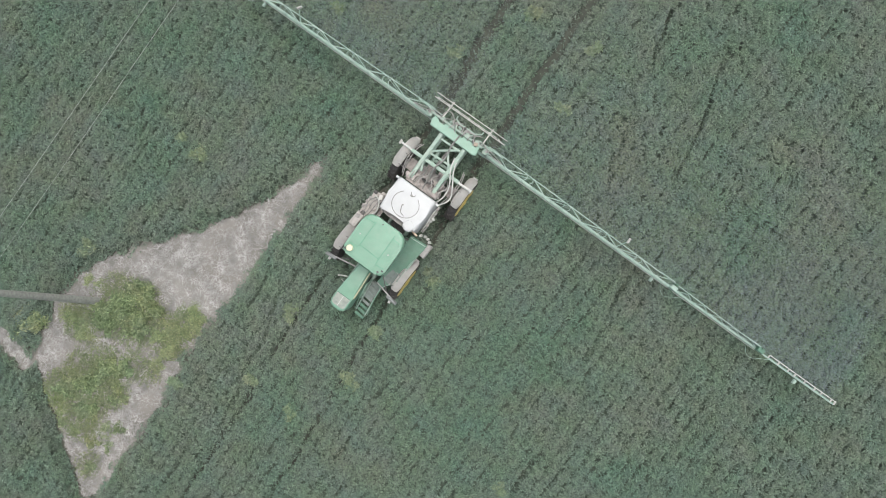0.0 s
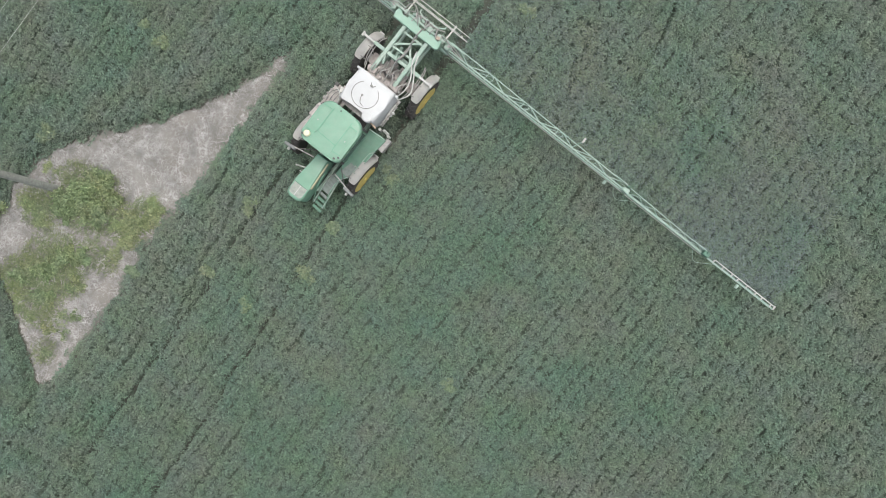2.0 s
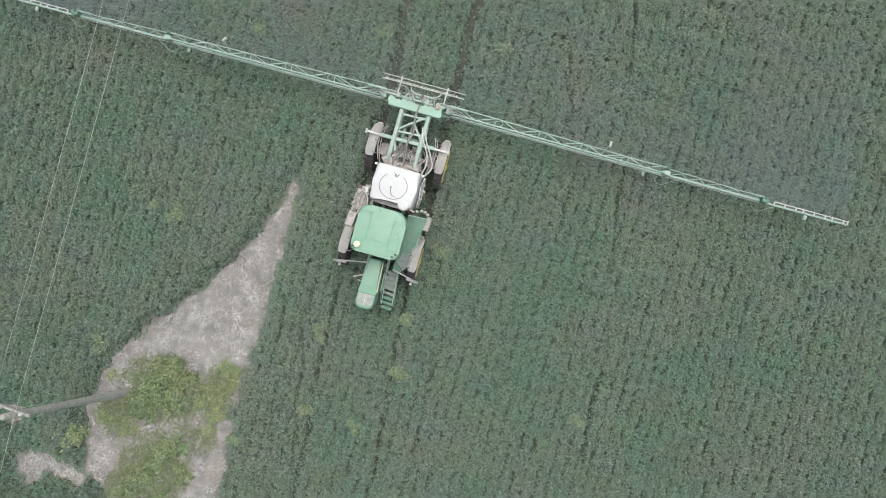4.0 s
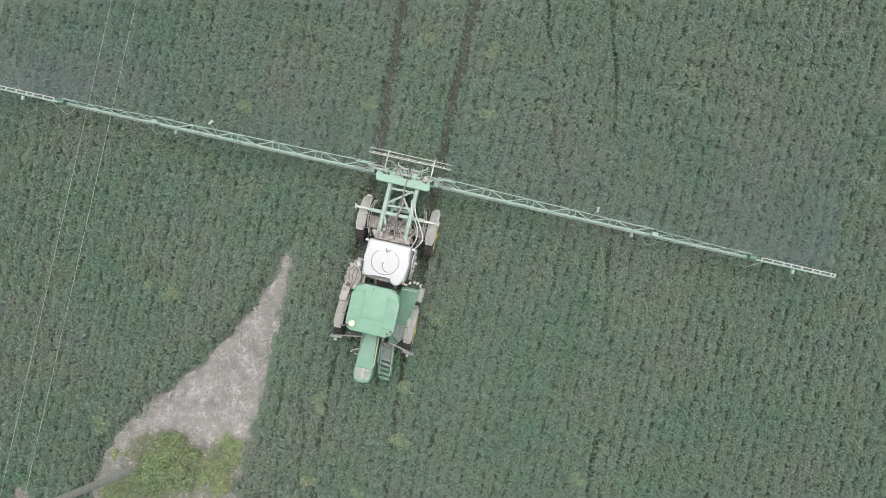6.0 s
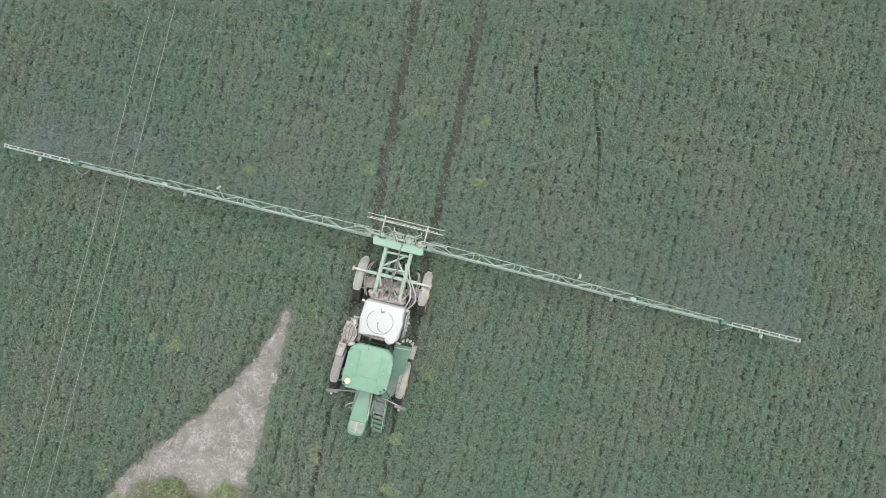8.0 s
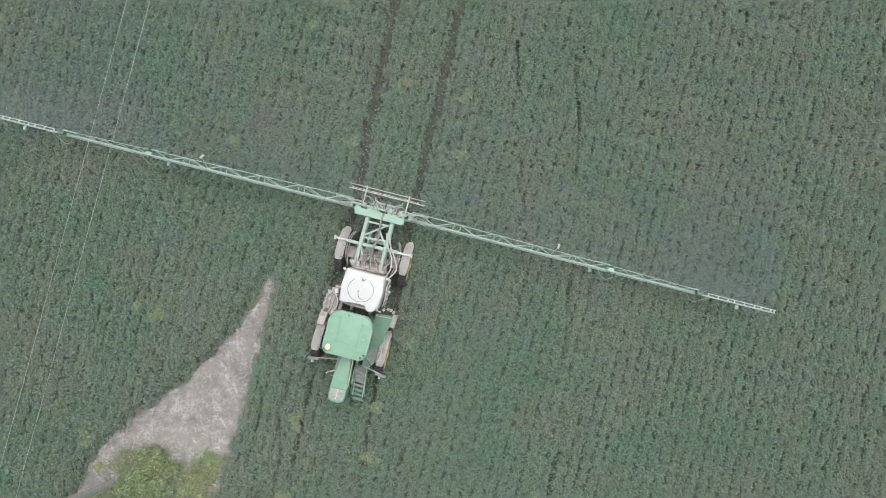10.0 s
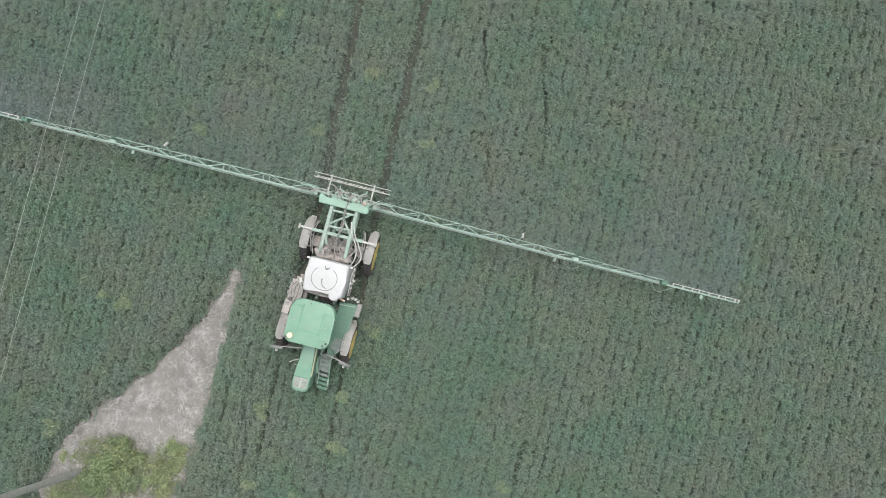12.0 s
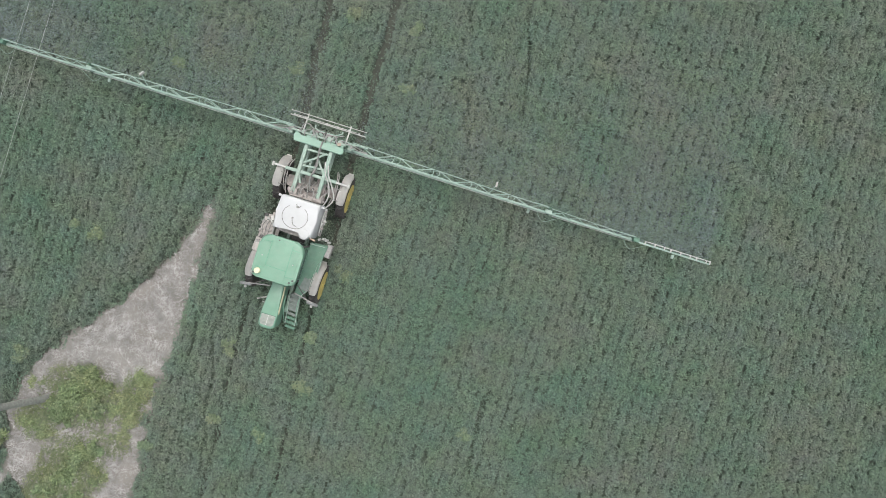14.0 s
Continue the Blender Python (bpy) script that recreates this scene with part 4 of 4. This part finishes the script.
for k in range(7):
    bm = bmesh.new()
    x = -0.4 + 0.22 * k
    hose(bm, [(x, 1.95, 2.05), (x + 0.08 * math.sin(k * 2.1), 2.2, 2.2), (x + 0.15 * math.sin(k * 1.3), 2.5, 2.0), (x * 0.9 + 0.05, 2.8, 1.7)], 0.024)
    part("hose", bm, M_HOSE if k % 2 else M_GREY, sprayer)
for x, bend in ((0.98, 0.18), (1.12, 0.3)):
    bm = bmesh.new()
    hose(bm, [(x, 1.7, 1.9), (x + bend, 2.2, 2.05), (x + 0.1, 2.7, 2.1), (x - 0.2, 3.2, 2.2), (x - 0.35, 3.7, 2.2)], 0.03)
    part("hose", bm, M_PALE, sprayer)
for x, s in ((-0.85, -1), (1.3, 1)):
    bm = bmesh.new()
    hose(bm, [(x, 3.4, 1.9), (x + 0.1 * s, 3.1, 2.05), (x + 0.12 * s, 2.5, 2.0), (x, 2.0, 1.8)], 0.022)
    hose(bm, [(x - 0.08 * s, 3.45, 1.85), (x + 0.02 * s, 3.1, 2.0), (x + 0.02 * s, 2.4, 1.95), (x - 0.1 * s, 1.9, 1.8)], 0.022)
    part("hose", bm, M_GREY, sprayer)

# lift frame that carries the boom
for x0, x1 in ((-0.36, -0.42), (0.76, 0.72)):
    part("lift_arm", bar(bmesh.new(), (x0, 4.35, 2.2), (x1, 2.05, 2.05), 0.17, 0.16), M_FRAME, sprayer, "green lift arm of the boom")
    part("lower_arm", bar(bmesh.new(), (x0, 4.35, 1.5), (x1, 2.3, 1.35), 0.1, 0.12), M_FRAME, sprayer)
for a, b in (((-0.36, 3.35, 2.14), (0.6, 4.05, 2.19)), ((0.74, 3.1, 2.12), (0.25, 3.75, 2.16)), ((-0.38, 3.28, 2.13), (0.73, 3.35, 2.14)), ((-0.36, 4.0, 2.18), (0.75, 4.02, 2.18)), ((-0.2, 2.5, 2.08), (-0.38, 2.95, 2.11))):
    part("lift_brace", bar(bmesh.new(), a, b, 0.09, 0.08), M_FRAME, sprayer)
part("transport_beam", bar(bmesh.new(), (-1.0, 2.97, 2.08), (1.32, 2.99, 2.08), 0.15, 0.12), M_FRAME, sprayer, "cross beam carrying the boom rests")
for x0, x1 in ((-1.58, -1.0), (1.3, 1.93)):
    part("boom_rest", bar(bmesh.new(), (x0, 2.98, 2.1), (x1, 2.98, 2.1), 0.09, 0.06), M_PALE, sprayer)
for x in (-1.56, 1.92):
    part("rest_cup", box(bmesh.new(), (x, 2.98, 2.12), (0.08, 0.2, 0.1), bevel=0.02), M_PALE, sprayer)
bm = bmesh.new()
hose(bm, [(0.3, 4.5, 2.4), (0.25, 4.0, 2.3), (0.33, 3.4, 2.25), (0.2, 2.9, 2.2), (0.28, 2.3, 2.0)], 0.035)
part("supply_hose", bm, M_HOSE, sprayer)
bm = bmesh.new()
rod(bm, (0.1, 2.6, 1.6), (0.22, 3.8, 1.9), 0.06, 12)
rod(bm, (0.22, 3.8, 1.9), (0.24, 4.25, 2.0), 0.03, 10)
part("lift_cylinder", bm, M_GREY, sprayer)

# boom centre frame: a plate with cut-outs
YB = 4.5
bm = bmesh.new()
prism(bm, [(-0.95, 4.2), (1.18, 4.18), (1.27, 4.26), (1.24, 4.46), (0.98, 4.48), (0.92, 4.58), (0.72, 4.58), (0.66, 4.47), (0.1, 4.48), (0.05, 4.6), (-0.16, 4.6), (-0.22, 4.48), (-0.72, 4.48), (-0.8, 4.58), (-0.98, 4.56), (-1.02, 4.46)], 2.2, 2.34, 0.02, 1)
centre = part("boom_centre", bm, M_MINT, sprayer, "pale green boom centre frame with cut-outs")
part("rear_beam", bar(bmesh.new(), (-1.15, 4.66, 2.3), (1.3, 4.64, 2.3), 0.09, 0.1), M_FRAME, centre)
for x, y, r in ((-0.62, 4.68, 0.1), (-0.1, 4.68, 0.12), (0.55, 4.68, 0.12), (1.0, 4.67, 0.1)):
    bm = bmesh.new()
    lathe(bm, [(2.24, r), (2.35, r), (2.37, r * 0.8), (2.372, 0.01)], "Z", 14, (x, y, 0))
    part("pivot_boss", bm, M_FRAME, centre, smooth=True)
part("lower_beam", bar(bmesh.new(), (-1.3, 4.5, 1.35), (1.5, 4.5, 1.35), 0.1, 0.1), M_BOOM, centre)
for x, w in ((-0.92, 0.14), (-0.3, 0.34), (0.58, 0.3), (1.15, 0.14)):
    part("web", box(bmesh.new(), (x, 4.55, 2.27), (w, 0.2, 0.1), bevel=0.03), M_MINT, centre)
for x in (-0.85, 1.1):
    part("upright", bar(bmesh.new(), (x, 4.5, 1.35), (x, 4.45, 2.28), 0.1, 0.1), M_BOOM, centre)
for k, (x, y, rz) in enumerate(((-0.1, 4.82, 10), (0.12, 4.78, -20), (0.28, 4.86, 30), (0.5, 4.8, 5), (0.68, 4.75, 60), (0.9, 4.66, 15), (1.05, 4.72, -30), (-0.3, 4.78, 40))):
    part("valve_block", box(bmesh.new(), (x, y, 2.26 + 0.02 * (k % 3)), (0.17, 0.1, 0.14), rz=rz, bevel=0.015), (M_GREY, M_FRAME, M_DARK)[k % 3], centre)
for x0, x1, s in ((-0.15, 0.25, 1), (0.35, 0.8, 1), (-0.75, -0.2, -1)):
    bm = bmesh.new()
    hose(bm, [(x0, 4.66, 2.35), (x0 + 0.05, 4.92 - 0.06 * s, 2.38), ((x0 + x1) / 2, 4.96 - 0.1 * s, 2.4), (x1, 4.85, 2.36), (x1 + 0.03, 4.64, 2.34)], 0.024)
    part("hose", bm, M_GREY if s > 0 else M_HOSE, centre)
for k in range(6):
    bm = bmesh.new()
    x = -0.55 + 0.3 * k
    hose(bm, [(x, 4.5, 2.36), (x + 0.12 * math.sin(k * 2.3), 4.72, 2.44), (x + 0.2 * math.cos(k * 1.7), 4.86, 2.38), (x + 0.1, 5.0, 2.2)], 0.018)
    part("hose", bm, (M_HOSE, M_GREY)[k % 2], centre)
part("clamp", box(bmesh.new(), (1.02, 4.6, 2.36), (0.16, 0.14, 0.1), rz=20, bevel=0.02), mat("rusty_steel", (0.3, 0.25, 0.2), 0.8, 0.1, 0.2, 9), centre, "rusty clamp")

# rear nozzle rack: two thin pipes on two arms
rack = part("rear_rack_pipe", rod(bmesh.new(), (-1.58, 5.5, 1.75), (1.92, 5.5, 1.75), 0.018), M_PALE, sprayer, "thin pale rear rack of two pipes")
part("pipe", rod(bmesh.new(), (-1.56, 5.3, 1.78), (1.92, 5.3, 1.78), 0.024), M_PALE, rack, "thin pale pipe")
part("pipe", rod(bmesh.new(), (-1.4, 5.36, 1.74), (1.5, 5.36, 1.74), 0.016), M_PALE, rack)
for x in (-0.77, 1.18):
    part("rack_arm", bar(bmesh.new(), (x, 4.62, 1.95), (x, 5.56, 1.78), 0.055, 0.055), M_PALE, rack)
for k in range(7):
    part("nozzle_body", box(bmesh.new(), (-1.4 + 0.5 * k, 5.35, 1.72), (0.06, 0.07, 0.14), bevel=0.012), M_PALE, rack)


bm = bmesh.new()
for p0, p1 in (((-0.2, 4.98, 2.3), (0.05, 4.9, 2.34)), ((-0.2, 4.98, 2.3), (-0.22, 5.12, 2.28)), ((0.05, 4.9, 2.34), (0.75, 4.92, 2.3)), ((0.75, 4.92, 2.3), (0.98, 5.06, 2.26)), ((0.98, 5.06, 2.26), (0.99, 5.18, 2.24))):
    bar(bm, p0, p1, 0.05, 0.05)
part("rack_bracket", bm, M_FRAME, centre, "pale forked bracket behind the boom centre")


# boom wings
def boom_side(s):
    """One wing: inner and middle truss, outer truss, and the light break-away end."""
    def X(d):
        return d * s + 0.12 * max(0.0, min(1.0, (3.2 - d) / 1.2))

    def front(d):
        return YB + 0.03 - 0.05 * min(1, d / 14)

    def back(d):
        return front(d) + np.interp(d, [1.4, 10.6, 11.0, 14.6, 15, 18.2], [0.36, 0.25, 0.17, 0.13, 0.13, 0.12])

    def zl(d):
        return 1.55 + 0.005 * d

    def zh(d):
        return zl(d) + np.interp(d, [1.4, 10.6, 14.6, 18.2], [0.5, 0.4, 0.25, 0.08])

    # inner truss: a heavy front chord of two tubes, a thin back chord, and a zigzag web whose peaks hold two bowed struts
    a, b = 1.35, 10.6
    sec = part("inner_boom_section", bar(bmesh.new(), (X(a), front(a), zl(a)), (X(b), front(b), zl(b)), 0.065, 0.09), M_BOOM, sprayer, "pale green truss section of the spray boom")
    part("top_chord", bar(bmesh.new(), (X(a), front(a) + 0.02, zh(a)), (X(b), front(b) + 0.02, zh(b)), 0.055, 0.06), M_BOOM, sec)
    part("back_chord", bar(bmesh.new(), (X(a), back(a), zh(a) - 0.15), (X(b), back(b), zh(b) - 0.12), 0.036, 0.05), M_BOOM, sec)
    part("spray_pipe", rod(bmesh.new(), (X(a), front(a) - 0.055, zl(a) - 0.03), (X(b), front(b) - 0.05, zl(b) - 0.03), 0.013), M_PALE, sec)
    feet = (2.55, 4.42, 6.22, 7.93, 9.65)
    part("brace", bar(bmesh.new(), (X(1.75), back(1.75), zh(1.75) - 0.15), (X(feet[0]), front(feet[0]), zh(feet[0])), 0.04, 0.04), M_BOOM, sec)
    part("brace", bar(bmesh.new(), (X(feet[-1]), front(9.6), zh(9.6)), (X(10.35), back(10.35), zh(10.35) - 0.12), 0.034, 0.034), M_BOOM, sec)
    for d0, d1 in zip(feet, feet[1:]):
        q = d1 - d0
        p0, p1, e0, e1 = d0 + 0.46 * q, d0 + 0.62 * q, d0 + 0.42 * q, d0 + 0.56 * q
        part("brace", bar(bmesh.new(), (X(d0), front(d0) + 0.02, zh(d0)), (X(p0), back(p0), zh(p0) - 0.13), 0.036, 0.036), M_BOOM, sec)
        part("brace", bar(bmesh.new(), (X(d1), front(d1) + 0.02, zh(d1)), (X(p1), back(p1), zh(p1) - 0.13), 0.04, 0.04), M_BOOM, sec)
        part("low_brace", bar(bmesh.new(), (X(d0 + 0.1), front(d0), zl(d0)), (X(p1), back(p1), zh(p1) - 0.16), 0.026, 0.026), M_BOOM, sec)
        for d, bow in ((e0, 0.1), (e1, 0.12)):
            bm = bmesh.new()
            hose(bm, [(X(d), front(d), zh(d) - 0.02), (X(d + bow), (front(d) + back(d)) / 2, zh(d) - 0.06), (X(d + bow * 0.6), back(d), zh(d) - 0.12)], 0.017, 6, 3)
            part("strut", bm, M_BOOM, sec)
        for d in (d0, p0):
            part("post", bar(bmesh.new(), (X(d), front(d), zl(d)), (X(d), front(d) + 0.02, zh(d)), 0.034, 0.034), M_BOOM, sec)
    for k in range(18):
        d = a + 0.25 + 0.5 * k
        part("nozzle", box(bmesh.new(), (X(d), front(d) - 0.06, zl(d) - 0.09), (0.035, 0.05, 0.12)), M_DARK, sec)
    # outer truss: a boxed front beam and a close thin back chord
    a, b = 10.75, 14.65
    sec = part("outer_boom_section", bar(bmesh.new(), (X(a), front(a) + 0.02, zl(a) + 0.05), (X(b), front(b) + 0.02, zl(b) + 0.05), 0.095, 0.1), M_BOOM, sprayer, "pale green boxed outer section of the spray boom")
    part("back_chord", bar(bmesh.new(), (X(a), back(a) + 0.02, zh(a) - 0.1), (X(b), back(b) + 0.02, zh(b) - 0.05), 0.03, 0.04), M_BOOM, sec)
    part("spray_pipe", rod(bmesh.new(), (X(a), front(a) - 0.055, zl(a) - 0.03), (X(b), front(b) - 0.05, zl(b) - 0.03), 0.013), M_PALE, sec)
    for k in range(5):
        d0, d1 = a + 0.05 + 0.76 * k, a + 0.05 + 0.76 * (k + 1)
        m = d0 + 0.45
        part("brace", bar(bmesh.new(), (X(d0), front(d0) + 0.03, zl(d0) + 0.1), (X(m), back(m) + 0.02, zh(m) - 0.09), 0.03, 0.03), M_BOOM, sec)
        part("brace", bar(bmesh.new(), (X(m), back(m) + 0.02, zh(m) - 0.09), (X(d1), front(d1) + 0.03, zl(d1) + 0.1), 0.03, 0.03), M_BOOM, sec)
    for k in range(7):
        d = a + 0.25 + 0.5 * k
        part("nozzle", box(bmesh.new(), (X(d), front(d) - 0.06, zl(d) - 0.09), (0.035, 0.05, 0.12)), M_DARK, sec)
    # folding joints
    for d, w in ((10.65, 0.16), (14.72, 0.17)):
        j = part("fold_joint", box(bmesh.new(), (X(d), front(d) + 0.06, zl(d) + 0.16), (0.28, w + 0.03, 0.34), bevel=0.03), M_DGREEN if d > 12 else M_BOOM, sprayer, "green folding joint of the boom")
        part("joint_pin", rod(bmesh.new(), (X(d), back(d), zl(d)), (X(d), back(d), zl(d) + 0.42), 0.04), M_DGREEN, j)
        part("fold_cylinder", rod(bmesh.new(), (X(d - 0.75), back(d) + 0.03, zl(d) + 0.3), (X(d - 0.1), back(d) + 0.03, zl(d) + 0.34), 0.026), M_BOOM, j, "pale hydraulic cylinder")
        bm = bmesh.new()
        hose(bm, [(X(d - 0.5), front(d) - 0.02, zl(d)), (X(d - 0.25), front(d) - 0.3, zl(d) - 0.15), (X(d), front(d) - 0.38, zl(d) - 0.2), (X(d + 0.3), front(d) - 0.2, zl(d) - 0.1), (X(d + 0.6), front(d) - 0.02, zl(d))], 0.01)
        part("loop_hose", bm, M_BOOM, j)
    # break-away end
    a, b = 14.9, 18.22
    end = part("boom_end_section", bar(bmesh.new(), (X(a), front(a), zl(a)), (X(b), front(b), zl(b)), 0.07, 0.07), M_BOOM, sprayer, "light pale break-away end of the boom")
    part("end_pipe", bar(bmesh.new(), (X(a + 0.3), back(a), zl(a) + 0.05), (X(b), back(b), zl(b) + 0.05), 0.035, 0.035), M_PALE, end)
    for k in range(8):
        d = a + 0.3 + k * 0.4 + 0.05 * (k % 3)
        part("tie", box(bmesh.new(), (X(d), front(d) + 0.062, zl(d) + 0.04), (0.05, 0.14, 0.05), bevel=0.008), M_PALE, end, "pale cross tie")
    part("end_cap", box(bmesh.new(), (X(b), front(b) + 0.07, zl(b) + 0.02), (0.05, 0.17, 0.08), bevel=0.01), M_PALE, end)
    # sensors and foam marker arm
    for d, m in ((9.8, M_BOOM), (16.55, M_BOOM)):
        part("height_sensor", box(bmesh.new(), (X(d), front(d) - 0.16, zl(d) - 0.02), (0.12, 0.18, 0.12), bevel=0.03), m, sprayer, "pale green boom height sensor")
    arm = part("marker_arm", rod(bmesh.new(), (X(7.85), front(8), 1.9), (X(8.05), back(8) + 0.12, 2.35), 0.02), M_BOOM, sprayer, "thin arm with a white marker")
    part("marker", box(bmesh.new(), (X(8.07), 4.9 + 0.08, 2.4), (0.08, 0.22, 0.14), rz=0 if s > 0 else -35, bevel=0.02), M_PALE, arm, "small white marker box")
    # inner fold link near the centre
    part("hinge_block", box(bmesh.new(), (X(1.35), YB + 0.12, 1.95), (0.22, 0.3, 0.46), bevel=0.05), M_FRAME, sprayer, "pale green inner boom hinge")
    for dx, dy, sx, sy, z in ((-0.16, 0.12, 0.16, 0.07, 2.16), (0.15, 0.02, 0.2, 0.06, 2.14), (0.2, 0.2, 0.24, 0.06, 2.12), (0.02, -0.06, 0.1, 0.12, 2.1)):
        part("hinge_lug", box(bmesh.new(), (X(1.35 + dx), YB + 0.08 + dy, z), (sx, sy, 0.1), rz=18 * s, bevel=0.02), M_BOOM, sprayer)
    part("hinge_pin", rod(bmesh.new(), (X(1.4), YB + 0.12, 1.9), (X(1.4), YB + 0.12, 2.24), 0.055), M_GREY, sprayer)
    for k in range(2):
        bm = bmesh.new()
        hose(bm, [(X(0.7), YB + 0.1 + 0.1 * k, 2.2), (X(1.1), YB + 0.3 - 0.1 * k, 2.35), (X(1.6), YB + 0.1 + 0.1 * k, 2.25), (X(2.2), YB + 0.08, 2.05)], 0.016)
        part("hinge_hose", bm, (M_GREY, M_HOSE)[k], sprayer)
    part("fold_ram", rod(bmesh.new(), (X(0.9), YB + 0.3, 2.2), (X(2.1), YB + 0.3, 2.05), 0.03), M_BOOM, sprayer)


boom_side(-1)
boom_side(1)


# ---- spray drifting behind the boom ----
def spray_mist():
    """Fine droplets that hang behind the nozzles, thinning out with distance."""
    rng = np.random.RandomState(5)
    n = 420000
    x = rng.uniform(-18.2, 18.2, n)
    d = rng.exponential(3.0, n)
    keep = (d < 9) & (np.abs(x - CX) > 1.2) & (rng.uniform(0, 1, n) < np.interp(np.abs(x), [1, 11, 14.5, 18], [0.4, 0.4, 1, 1]) * np.clip(0.75 + 0.3 * wave(x, d * 0.5, 6, 91), 0.1, 1))
    x, d = x[keep], d[keep]
    z = np.clip(1.45 - 0.25 * d + rng.normal(0, 0.2, len(x)), 0.75, 1.6)
    v, q = leaf_triangles(np.column_stack([x + rng.normal(0, 0.1, len(x)), 4.5 + d, z]), 0.017, 0.016, 0.8, rng)
    ob = mesh_from_arrays("spray_mist", v, q, M_MIST)
    return tagged(ob, "thin pale spray drifting behind the boom", "spray", kind="stuff")


spray_mist()
